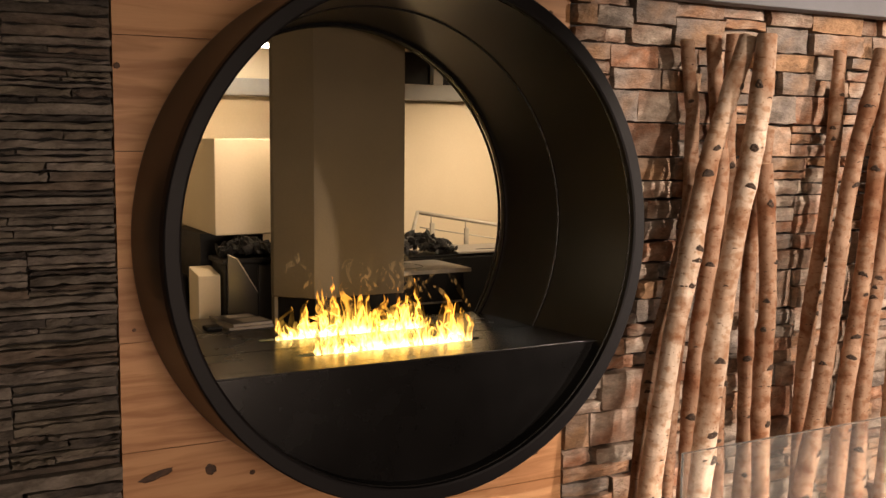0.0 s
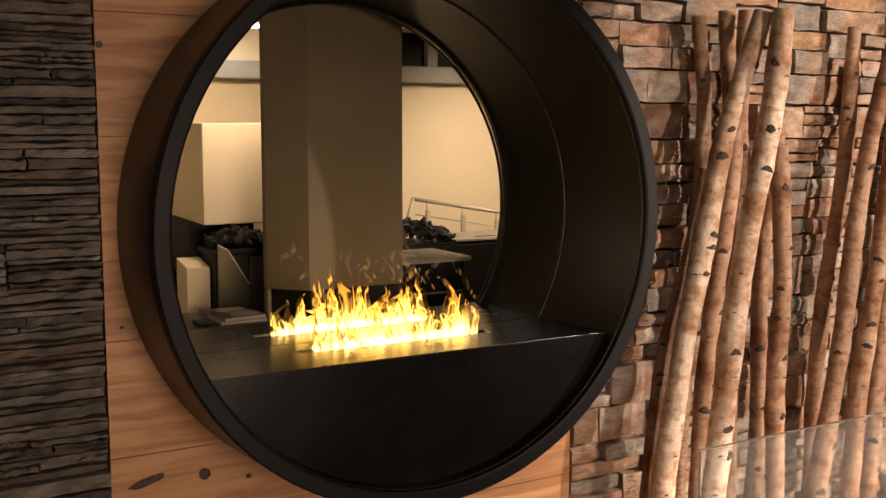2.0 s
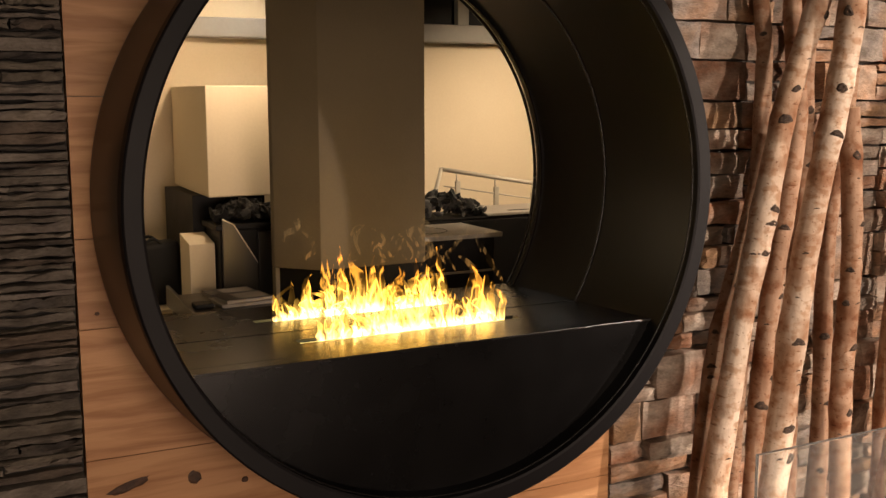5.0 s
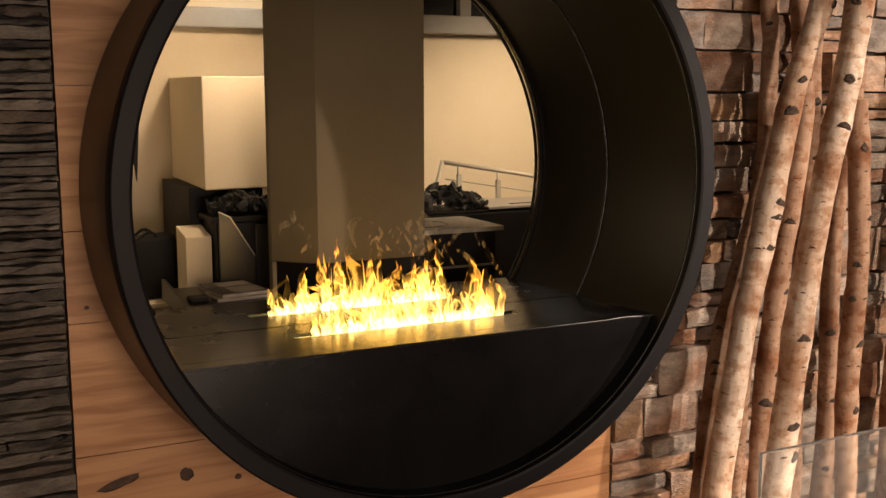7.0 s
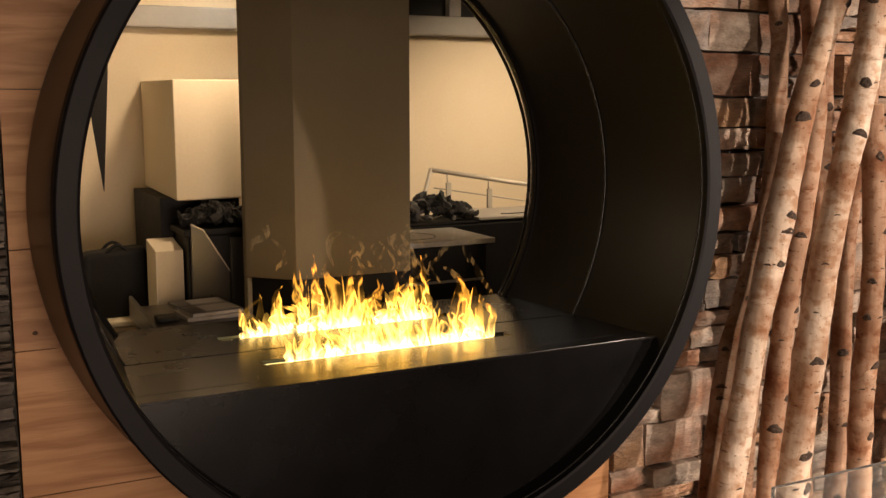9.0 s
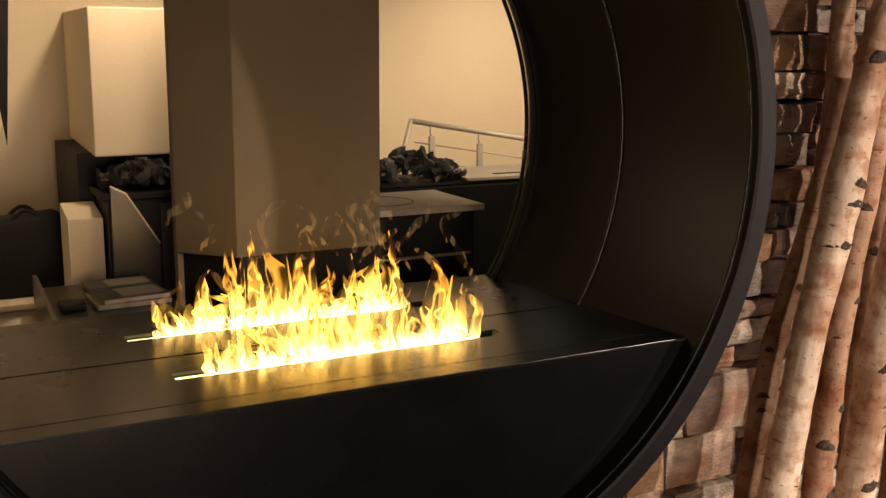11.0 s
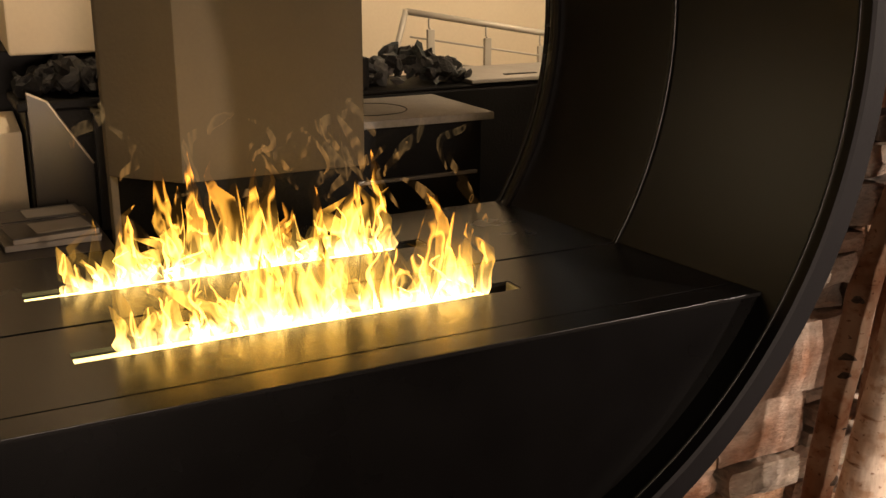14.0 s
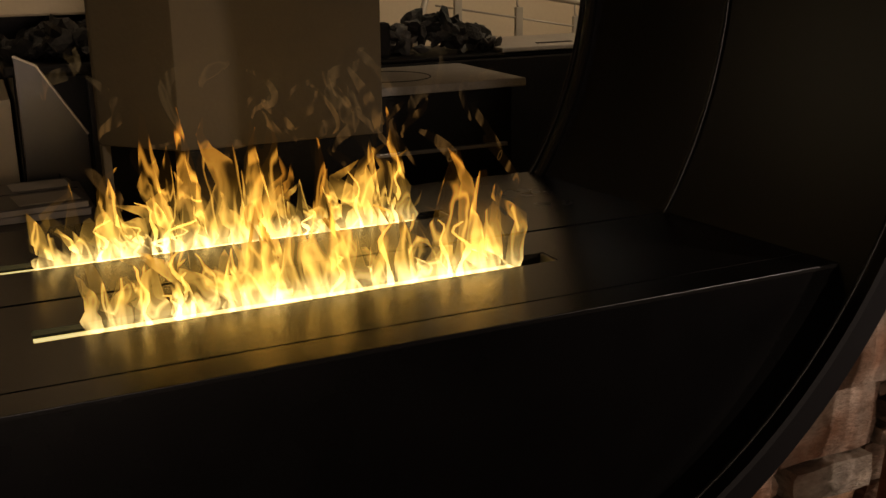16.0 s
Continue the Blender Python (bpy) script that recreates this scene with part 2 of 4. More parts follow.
TAUPE = material("taupe_plaster", (0.140, 0.110, 0.068), 0.85, 0, (0.122, 0.096, 0.058), 5, (1, 1, 1), 0.10, 200)
GREY_PAINT = material("grey_painted_steel", (0.30, 0.29, 0.27), 0.55, 0, (0.25, 0.24, 0.23), 8, (1, 1, 1), 0.08, 120)
SOFFIT = material("grey_soffit_board", (0.20, 0.205, 0.23), 0.7, 0, (0.17, 0.175, 0.195), 5, (1, 1, 1), 0.08, 150)
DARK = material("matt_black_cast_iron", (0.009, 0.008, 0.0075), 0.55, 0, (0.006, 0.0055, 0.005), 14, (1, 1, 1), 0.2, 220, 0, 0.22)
GRANITE = material("grey_stone_slab", (0.34, 0.31, 0.27), 0.6, 0, (0.27, 0.245, 0.21), 26, (1, 1, 1), 0.06, 300, grain_by=0.25)
COAL = material("burnt_ember_stone", (0.020, 0.018, 0.017), 0.8, 0, (0.012, 0.011, 0.010), 22, (1, 1, 1), 0.8, 120, 0.4, grain_by=0.25)
ASH = material("ash_grey_ember_stone", (0.17, 0.16, 0.15), 0.9, 0, (0.03, 0.036, 0.033), 24, (1, 1, 1), 0.8, 120, 0.4, grain_by=0.25)
CLOTH = material("black_bag_cloth", (0.012, 0.011, 0.011), 0.9, 0, (0.007, 0.007, 0.007), 30, (1, 1, 1), 0.4, 300)
RAIL_PAINT = material("pale_rail_paint", (0.46, 0.42, 0.35), 0.45, 0.2, (0.40, 0.365, 0.30), 10, (1, 1, 1), 0.04, 160)
STEEL = material("brushed_steel", (0.42, 0.38, 0.32), 0.4, 0.7, (0.36, 0.32, 0.27), 12, (1, 1, 1), 0.05, 200)
PANEL = material("smoked_grey_panel", (0.040, 0.037, 0.034), 0.3, 0, (0.031, 0.029, 0.027), 5, (1, 1, 1), 0.05, 120)
PAPER = material("pale_brochure_paper", (0.24, 0.21, 0.18), 0.5, 0, (0.20, 0.175, 0.15), 18, (1, 1, 1), 0.03, 120)
PRINT = material("dark_brochure_print", (0.035, 0.028, 0.024), 0.4, 0, (0.02, 0.017, 0.015), 22, (1, 1, 1), 0.03, 120)
TABLE = material("dark_brown_table_board", (0.032, 0.024, 0.018), 0.35, 0, (0.024, 0.018, 0.014), 6, (0.3, 2, 1), 0.06, 120)
FLOOR = material("dark_floor_tile", (0.13, 0.11, 0.09), 0.5, 0, (0.10, 0.085, 0.07), 3, (1, 1, 1), 0.1, 120)
ROOM = material("showroom_wall_paint", (0.30, 0.25, 0.19), 0.85, 0, (0.27, 0.22, 0.17), 3, (1, 1, 1), 0.06, 160)
CEIL = material("showroom_ceiling_paint", (0.22, 0.19, 0.16), 0.9, 0, None, 3, (1, 1, 1), 0.06, 160)
GLASS = glass_material("pale_veil_glass", (0.95, 0.97, 0.96))
KNOT = material("dark_wood_knot", (0.09, 0.04, 0.018), 0.6, 0, (0.04, 0.018, 0.008), 60, (1, 1, 1), 0.2, 200, grain_by=0.25)
PANEL_LIGHT = glowing("lit_ceiling_panel", (1.0, 0.93, 0.8), 9)
SLOT_LIGHT = glowing("lit_burner_slot", (1.0, 0.80, 0.32), 2.6)


def wood_material():
    m = material("oiled_pine_board", (0.56, 0.315, 0.155), 0.5, 0, (0.47, 0.245, 0.115), 3.2, (0.5, 1, 7), 0.12, 60, 0.10, 0.35)
    n, l = m.node_tree.nodes, m.node_tree.links
    co, mp = n.new("ShaderNodeTexCoord"), n.new("ShaderNodeMapping")
    mp.inputs["Scale"].default_value = (0.9, 1, 9)
    l.new(co.outputs["Object"], mp.inputs[0])
    wv = n.new("ShaderNodeTexNoise")
    wv.inputs["Scale"].default_value, wv.inputs["Detail"].default_value, wv.inputs["Distortion"].default_value = 4.5, 7, 0.9
    l.new(mp.outputs[0], wv.inputs["Vector"])
    rp = n.new("ShaderNodeValToRGB")
    rp.color_ramp.elements[0].position, rp.color_ramp.elements[1].position = 0.38, 0.56
    rp.color_ramp.elements[0].color, rp.color_ramp.elements[1].color = (0.72, 0.62, 0.53, 1), (1.04, 1.02, 1.0, 1)
    l.new(wv.outputs["Fac"], rp.inputs[0])
    mix = n.new("ShaderNodeMix")
    mix.data_type, mix.blend_type = "RGBA", "MULTIPLY"
    mix.inputs[0].default_value = 1
    hsv = next(x for x in n if x.type == "HUE_SAT")
    l.new(hsv.outputs[0], mix.inputs[6])
    l.new(rp.outputs[0], mix.inputs[7])
    l.new(mix.outputs[2], n["Principled BSDF"].inputs["Base Color"])
    return m


WOOD = wood_material()
FIRE = [(0.0, (2.8, 1.9, 0.65)), (0.14, (1.4, 0.76, 0.125)), (0.38, (1.05, 0.45, 0.05)), (0.66, (0.66, 0.23, 0.02)), (1.0, (0.18, 0.062, 0.010))]
SHEET = flame_material("flame_sheet", FIRE, 0.95, 21, 0.040, 0.012)
TONGUE = flame_material("flame_tongue", FIRE, 0.72, 28, 0.07, 0.035)
STRAND = flame_material("flame_strand", FIRE, 1.4, 30, 0.30, 0.25)
WISP = flame_material("flame_wisp", [(0.0, (0.9, 0.45, 0.08)), (0.5, (0.42, 0.19, 0.04)), (0.85, (0.16, 0.085, 0.028)), (1.0, (0.09, 0.055, 0.022))], 0.42, 36, 0.06, 0.03)


# ---- mesh helpers ----
def mesh_of(bm, name, mat, smooth=False):
    me = bpy.data.meshes.new(name)
    bm.to_mesh(me)
    bm.free()
    me.materials.append(mat)
    if smooth:
        for p in me.polygons:
            p.use_smooth = True
    return me


def part(name, bm, mat, parent=None, label="", smooth=False):
    ob = new(name, mesh_of(bm, name, mat, smooth))
    if parent:
        ob.parent = parent
    if label:
        ob["label"] = label
    return ob


def thing(name, label, category, at=(0, 0, 0), group="", kind=""):
    ob = new(name)
    ob.empty_display_size = 0.05
    ob.location = at
    return tagged(ob, label, category, group, kind)


def box(x0, x1, y0, y1, z0, z1, bevel=0.0, bm=None):
    bm = bm or bmesh.new()
    m = Matrix.Translation(((x0 + x1) / 2, (y0 + y1) / 2, (z0 + z1) / 2)) @ Matrix.Diagonal((x1 - x0, y1 - y0, z1 - z0, 1))
    g = bmesh.ops.create_cube(bm, size=1, matrix=m)
    if bevel:
        edges = list({e for v in g["verts"] for e in v.link_edges})
        bmesh.ops.bevel(bm, geom=edges, offset=bevel, segments=2, affect="EDGES", profile=0.6)
    return bm


def prism(points, axis, a, b, bevel=0.0, bm=None):
    """Outline of 2D points pushed along an axis (0, 1, 2) from a to b."""
    bm = bm or bmesh.new()

    def spot3(p, h):
        q = list(p)
        q.insert(axis, h)
        return bm.verts.new(q)
    lo, hi = [spot3(p, a) for p in points], [spot3(p, b) for p in points]
    faces = [bm.faces.new(lo[::-1]), bm.faces.new(hi)]
    k = len(points)
    for i in range(k):
        faces.append(bm.faces.new((lo[i], lo[(i + 1) % k], hi[(i + 1) % k], hi[i])))
    bmesh.ops.recalc_face_normals(bm, faces=faces)
    if bevel:
        bmesh.ops.bevel(bm, geom=list({e for f in faces for e in f.edges}), offset=bevel, segments=2, affect="EDGES", profile=0.6)
    return bm


def tube(points, radii, sides=10, bm=None, flat=1.0, wobble=0.0, seed=0, caps=True):
    """A tapered tube along points; flat squeezes it along y."""
    bm = bm or bmesh.new()
    rnd = random.Random(seed)
    rings = []
    for i, (p, r) in enumerate(zip(points, radii)):
        a, b = Vector(points[max(i - 1, 0)]), Vector(points[min(i + 1, len(points) - 1)])
        d = (b - a).normalized()
        u = d.cross(Vector((0, 1, 0.01))).normalized()
        v = d.cross(u).normalized()
        ring = []
        for k in range(sides):
            t = 2 * math.pi * k / sides
            rr = float(r * (1 + wobble * (rnd.random() - 0.5)))
            ring.append(bm.verts.new(Vector(p) + rr * (math.cos(t) * u + flat * math.sin(t) * v)))
        rings.append(ring)
    for r0, r1 in zip(rings, rings[1:]):
        for k in range(sides):
            bm.faces.new((r0[k], r0[(k + 1) % sides], r1[(k + 1) % sides], r1[k]))
    if caps:
        bm.faces.new(rings[0][::-1])
        bm.faces.new(rings[-1])
    bmesh.ops.recalc_face_normals(bm, faces=bm.faces[:])
    return bm


def lathe(profile, centre, steps=128, close=True):
    """Turns a profile of (radius, y) round the ring's axis, which runs along y through centre (x, z)."""
    bm = bmesh.new()
    rings = []
    for k in range(steps):
        t = 2 * math.pi * k / steps
        rings.append([bm.verts.new((centre[0] + r * math.sin(t), y, centre[1] + r * math.cos(t))) for r, y in profile])
    n = len(profile)
    for k in range(steps):
        a, b = rings[k], rings[(k + 1) % steps]
        for i in range(n if close else n - 1):
            j = (i + 1) % n
            bm.faces.new((a[i], a[j], b[j], b[i]))
    bmesh.ops.recalc_face_normals(bm, faces=bm.faces[:])
    return bm


def smooth_by_angle(ob, degrees=35):
    for p in ob.data.polygons:
        p.use_smooth = True
    ob.data.set_sharp_from_angle(angle=radians(degrees))
    return ob


# ---- the ring's measures ----
CX, CZ, R_IN, R_OUT, R_BACK = 0.0, 1.315, 0.483, 0.512, 0.442
Y_FRONT, Y_BACK, Y_SEAM = -0.345, 0.140, -0.098


def board_with_hole(x0, x1, z0, z1, y0, y1, radius):
    """A board between x0 and x1 and z0 and z1 with the round opening cut out of it."""
    bm = bmesh.new()
    zs = sorted({z0, z1, *[z for z in np.linspace(z0, z1, max(3, int((z1 - z0) / 0.012)))],
                 *[z for z in (CZ - radius, CZ + radius) if z0 < z < z1]})
    for side in (-1, 1):
        runs, cols = [], []
        outer = x0 if side < 0 else x1
        for z in zs:
            d = radius ** 2 - (z - CZ) ** 2
            inner = CX + side * (math.sqrt(d) if d > 0 else 0.0)
            if side * inner < side * (x1 if side < 0 else x0):
                inner = x1 if side < 0 else x0
            if side * (outer - inner) < 0.001:
                runs.append(cols)
                cols = []
                continue
            cols.append([bm.verts.new((x, y, z)) for x, y in ((outer, y0), (inner, y0), (inner, y1), (outer, y1))])
        for cols in [*runs, cols]:
            if len(cols) < 2:
                continue
            for a, b in zip(cols, cols[1:]):
                for i in range(4):
                    j = (i + 1) % 4
                    bm.faces.new((a[i], a[j], b[j], b[i]))
            bm.faces.new(cols[0][::-1])
            bm.faces.new(cols[-1])
    bmesh.ops.delete(bm, geom=[v for v in bm.verts if not v.link_faces], context="VERTS")
    bmesh.ops.remove_doubles(bm, verts=bm.verts[:], dist=1e-5)
    bmesh.ops.recalc_face_normals(bm, faces=bm.faces[:])
    return bm


# ---- setting ----
def setting(name, bm, mat, label, category):
    return tagged(part(name, bm, mat), label, category, kind="structure")


setting("floor", box(-2.6, 2.6, -3.6, 1.75, -0.06, 0.0), FLOOR, "dark tiled showroom floor", "floor")
setting("wall_north", board_with_hole(-2.6, 2.6, 0.0, 2.6, WALL_Y + 0.03, WALL_Y + 0.15, 0.505), ROOM, "partition wall pierced by the round steel opening", "wall")
setting("wall_south", box(-2.6, 2.6, -3.7, -3.6, 0, 2.6), ROOM, "plain painted showroom wall", "wall")
setting("wall_west", box(-2.7, -2.6, -3.6, WALL_Y + 0.03, 0, 2.6), ROOM, "plain painted showroom wall", "wall")
setting("wall_east", box(2.6, 2.7, -3.6, WALL_Y + 0.03, 0, 2.6), ROOM, "plain painted showroom wall", "wall")
setting("ceiling", box(-2.6, 2.6, -3.6, WALL_Y + 0.03, 2.6, 2.68), CEIL, "dim showroom ceiling", "ceiling")
setting("rear_wall", box(-1.0, 2.6, 0.9, 1.0, 0, 2.0), CREAM, "warmly lit cream wall of the rear display bay", "wall")
setting("rear_wall_west", box(-1.1, -1.0, 0.0, 1.0, 0, 2.0), CREAM, "cream side wall of the rear display bay", "wall")
setting("rear_wall_east", box(2.5, 2.6, 0.0, 0.9, 0, 2.0), CREAM, "cream side wall of the rear display bay", "wall")
setting("rear_ceiling", box(-1.1, 2.6, 0.0, 1.0, 1.775, 1.86), CREAM, "cream ceiling of the rear display bay", "ceiling")
setting("soffit", box(0.27, 2.6, -0.246, WALL_Y - 0.045, 1.824, 2.599, 0.004), SOFFIT, "dark grey soffit board above the stone cladding", "soffit")


# ---- round steel fireplace ----
def fireplace():
    f = thing("round_fireplace", "large round black steel see-through fireplace set in the timber wall", "fireplace", (0, 0, 0.8))
    inv = Matrix.Translation((0, 0, -0.8))

    def p(name, bm, mat, parent=f, label="", smooth=False):
        ob = part(name, bm, mat, parent, label, smooth)
        if parent is f:
            ob.matrix_parent_inverse = inv
        return ob
    def bore(y):
        """The drum's inner radius, which narrows a little towards the back."""
        return R_IN + (R_BACK - R_IN) * (y - Y_FRONT) / (Y_BACK - Y_FRONT)

    def roll(r, y, w):
        return lathe([(r + w * math.cos(a), y + w * math.sin(a)) for a in [2 * math.pi * k / 10 for k in range(10)]], (CX, CZ), 160)
    drum = p("drum", lathe([(bore(Y_FRONT + 0.012), Y_FRONT + 0.012), (bore(Y_SEAM), Y_SEAM - 0.002), (bore(Y_SEAM) + 0.002, Y_SEAM), (bore(Y_SEAM), Y_SEAM + 0.002), (bore(Y_BACK - 0.03), Y_BACK - 0.03),
                            (bore(Y_BACK) + 0.010, Y_BACK - 0.028), (bore(Y_BACK) + 0.010, Y_BACK), (R_OUT - 0.012, Y_BACK), (R_OUT - 0.012, WALL_Y - 0.001),
                            (R_OUT + 0.010, WALL_Y - 0.001), (R_OUT + 0.010, WALL_Y - 0.012), (R_OUT - 0.010, Y_FRONT + 0.030), (R_OUT - 0.012, Y_FRONT + 0.012)], (CX, CZ), 160), DRUM)
    smooth_by_angle(drum, 25)
    rim = p("front_rim", lathe([(R_IN - 0.001, Y_FRONT + 0.002), (R_IN + 0.003, Y_FRONT), (R_OUT - 0.003, Y_FRONT), (R_OUT, Y_FRONT + 0.003), (R_OUT, Y_FRONT + 0.03),
                                (R_OUT - 0.011, Y_FRONT + 0.03), (R_OUT - 0.011, Y_FRONT + 0.0125), (R_IN - 0.001, Y_FRONT + 0.0125)], (CX, CZ), 160), FLANGE, f, "dark grey flat rim")
    smooth_by_angle(rim, 25)
    lip = p("rear_lip", lathe([(R_BACK - 0.006, Y_BACK - 0.034), (R_BACK - 0.003, Y_BACK - 0.037), (R_BACK + 0.004, Y_BACK - 0.034), (R_BACK + 0.004, Y_BACK - 0.0285), (R_BACK - 0.006, Y_BACK - 0.0285)], (CX, CZ), 160), BLACK_SATIN, f, "polished inner lip")
    smooth_by_angle(lip, 40)
    for r, y, w in ((R_IN - 0.001, Y_FRONT + 0.016, 0.002), (R_BACK - 0.001, Y_BACK - 0.010, 0.0035)):
        smooth_by_angle(p("inner_edge_roll", roll(r, y, w), BLACK_SATIN, f, "polished rolled edge"), 60)
    smooth_by_angle(p("seam_bead", roll(bore(Y_SEAM) - 0.0005, Y_SEAM + 0.004, 0.0028), BLACK_SATIN, f), 60)

    def chord(y0, y1, z, thick, r=R_IN - 0.002):
        """A shelf across the drum, its ends cut to the curve."""
        a = math.sqrt(r * r - (z - CZ) ** 2)
        b = math.sqrt(r * r - (z - thick - CZ) ** 2)
        return prism([(-a, z), (-b, z - thick), (b, z - thick), (a, z)], 1, y0, y1, 0.0006)

    def shelf_with_slot(y0, y1, s0, s1, xa, xb):
        """Top plate with a long slot through it."""
        bm = bmesh.new()
        a = math.sqrt((R_IN - 0.002) ** 2 - (PLATE_Z - CZ) ** 2)
        for x0, x1, ya, yb in ((-a, a, y0, s0), (-a, a, s1, y1), (-a, xa, s0, s1), (xb, a, s0, s1)):
            box(x0, x1, ya, yb, PLATE_Z - 0.004, PLATE_Z, 0, bm)
        bmesh.ops.remove_doubles(bm, verts=bm.verts[:], dist=1e-5)
        return bm
    p("front_lip", chord(-0.305, -0.2710, PLATE_Z + 0.0004, 0.004), BLACK_SATIN, f)
    p("front_plate", shelf_with_slot(-0.2685, Y_SEAM - 0.0025, -0.188, -0.162, -0.210, 0.214), BLACK_SATIN, f, "satin black plate with a long flame slot")
    p("rear_plate", shelf_with_slot(Y_SEAM + 0.0025, 0.132, -0.010, 0.016, -0.228, 0.200), BLACK_SATIN, f, "satin black plate with a long flame slot")
    # aprons below the plate, front and back
    for name, y0, y1 in (("front_apron", -0.303, -0.294), ("rear_apron", 0.122, 0.131)):
        r = R_IN - 0.003
        top = PLATE_Z - 0.0042
        a0 = math.acos((top - CZ) / r)
        pts = [(r * math.sin(t), CZ + r * math.cos(t)) for t in np.linspace(a0, 2 * math.pi - a0, 60)]
        p(name, prism(pts, 1, y0, y1), BLACK, f, "flat black steel apron")
    for s0, s1, xa, xb, name in ((-0.188, -0.162, -0.210, 0.214, "front_slot_trough"), (-0.010, 0.016, -0.228, 0.200, "rear_slot_trough")):
        low, top = PLATE_Z - 0.05, PLATE_Z - 0.0045
        bm = bmesh.new()
        box(xa - 0.006, xb + 0.006, s0 - 0.006, s0 - 0.0005, low, top, 0, bm)
        box(xa - 0.006, xb + 0.006, s1 + 0.0005, s1 + 0.006, low, top, 0, bm)
        box(xa - 0.006, xb + 0.006, s0 - 0.006, s1 + 0.006, low - 0.006, low - 0.0005, 0, bm)
        box(xa - 0.006, xa - 0.0005, s0, s1, low, top, 0, bm)
        box(xb + 0.0005, xb + 0.006, s0, s1, low, top, 0, bm)
        trough = p(name, bm, DARK, f)
        part("mist_light", box(xa + 0.0005, xb - 0.034, s0 + 0.001, s1 - 0.001, PLATE_Z - 0.012, PLATE_Z - 0.006), SLOT_LIGHT, trough, "glowing yellow light strip")
        part("slot_edge", box(xb - 0.0035, xb - 0.0005, s0 + 0.001, s1 - 0.001, PLATE_Z - 0.014, PLATE_Z - 0.0006, 0.0006), STEEL, trough, "bright steel slot edge")
    return f


fireplace()


# ---- flames ----
def flame_spine(rnd, x, y, height, lean, n=9):
    ph, ph2, amp = rnd.uniform(0, 6.3), rnd.uniform(0, 6.3), rnd.uniform(0.005, 0.017)
    pts = []
    for i in range(n):
        t = i / (n - 1)
        sway = amp * (math.sin(ph + 6 * t) * t + 0.6 * math.sin(ph2 + 11 * t) * t)
        pts.append((x + sway + lean * t * t, y + 0.5 * amp * math.sin(ph2 + 7 * t) * t, PLATE_Z - 0.006 + height * t))
    return pts


def flame_bed(y, x0, x1, seed, label):
    rnd = random.Random(seed)
    f = thing("flame", label, "flame", (0, y, PLATE_Z))
    inv = Matrix.Translation((0, -y, -PLATE_Z))

    def add(name, bm, mat):
        ob = part(name, bm, mat, f, "", True)
        ob.matrix_parent_inverse = inv

    def sheet(xa, xb, yy, tall, n=22):
        """A thin curling curtain of lit mist with a ragged top."""
        bm = bmesh.new()
        p1, p2, p3 = rnd.uniform(0, 6), rnd.uniform(0, 6), rnd.uniform(0, 6)
        grid = []
        for i in range(n):
            u = i / (n - 1)
            edge = min(1.0, 6 * u, 6 * (1 - u))
            top = tall * (0.62 + 0.30 * math.sin(p1 + 9 * u) + 0.22 * math.sin(p2 + 23 * u)) * (0.55 + 0.45 * edge)
            top = max(0.02, top)
            col = []
            for j in range(9):
                v = j / 8
                x = xa + (xb - xa) * u + 0.007 * v * math.sin(p3 + 8 * u + 5 * v) - 0.006 * v * v
                y0 = yy + 0.006 * math.sin(p2 + 11 * u + 3 * v) * (0.4 + v)
                z = PLATE_Z - 0.006 + top * v
                w = 0.0012 * (1 - 0.8 * v)
                col.append((bm.verts.new((x, y0 - w, z)), bm.verts.new((x, y0 + w, z))))
            grid.append(col)
        for a, b in zip(grid, grid[1:]):
            for j in range(8):
                bm.faces.new((a[j][0], b[j][0], b[j + 1][0], a[j + 1][0]))
                bm.faces.new((b[j][1], a[j][1], a[j + 1][1], b[j + 1][1]))
            bm.faces.new((a[8][0], b[8][0], b[8][1], a[8][1]))
        for col, turn in ((grid[0], 1), (grid[-1], -1)):
            for j in range(8):
                bm.faces.new((col[j][1], col[j][0], col[j + 1][0], col[j + 1][1])[::turn])
        add("flame_sheet", bm, SHEET)
    ph, ph2 = rnd.uniform(0, 6), rnd.uniform(0, 6)

    def vigour(x):
        """How tall the fire stands along the slot: swells and gaps."""
        u = (x - x0) / (x1 - x0)
        return 0.72 + 0.26 * math.sin(ph + 11 * u) + 0.20 * math.sin(ph2 + 27 * u)
    for k in range(9):
        c = x0 + (x1 - x0) * (k + 0.5) / 9 + rnd.uniform(-0.012, 0.012)
        half = rnd.uniform(0.020, 0.044)
        sheet(max(x0, c - half), min(x1, c + half), y + rnd.uniform(-0.008, 0.008), rnd.uniform(0.10, 0.18) * vigour(c))
    prof = [0.70, 1.0, 0.92, 0.70, 0.78, 0.66, 0.42, 0.22, 0.03]
    for k in range(19):
        x = x0 + (x1 - x0) * (k + rnd.uniform(0.1, 0.9)) / 19
        h = rnd.uniform(0.06, 0.145) * vigour(x)
        w = rnd.uniform(0.007, 0.017)
        pts = flame_spine(rnd, x, y + rnd.uniform(-0.006, 0.006), h, rnd.uniform(-0.020, 0.014))
        add("flame_tongue", tube(pts, [w * q * rnd.uniform(0.75, 1.25) for q in prof], 10, None, 0.45), TONGUE)
    for k in range(8):
        x = x0 + (x1 - x0) * rnd.random()
        h = rnd.uniform(0.035, 0.13) * vigour(x)
        pts = flame_spine(rnd, x, y + rnd.uniform(-0.009, 0.009), h, rnd.uniform(-0.022, 0.016), 12)
        w = rnd.uniform(0.0012, 0.0026)
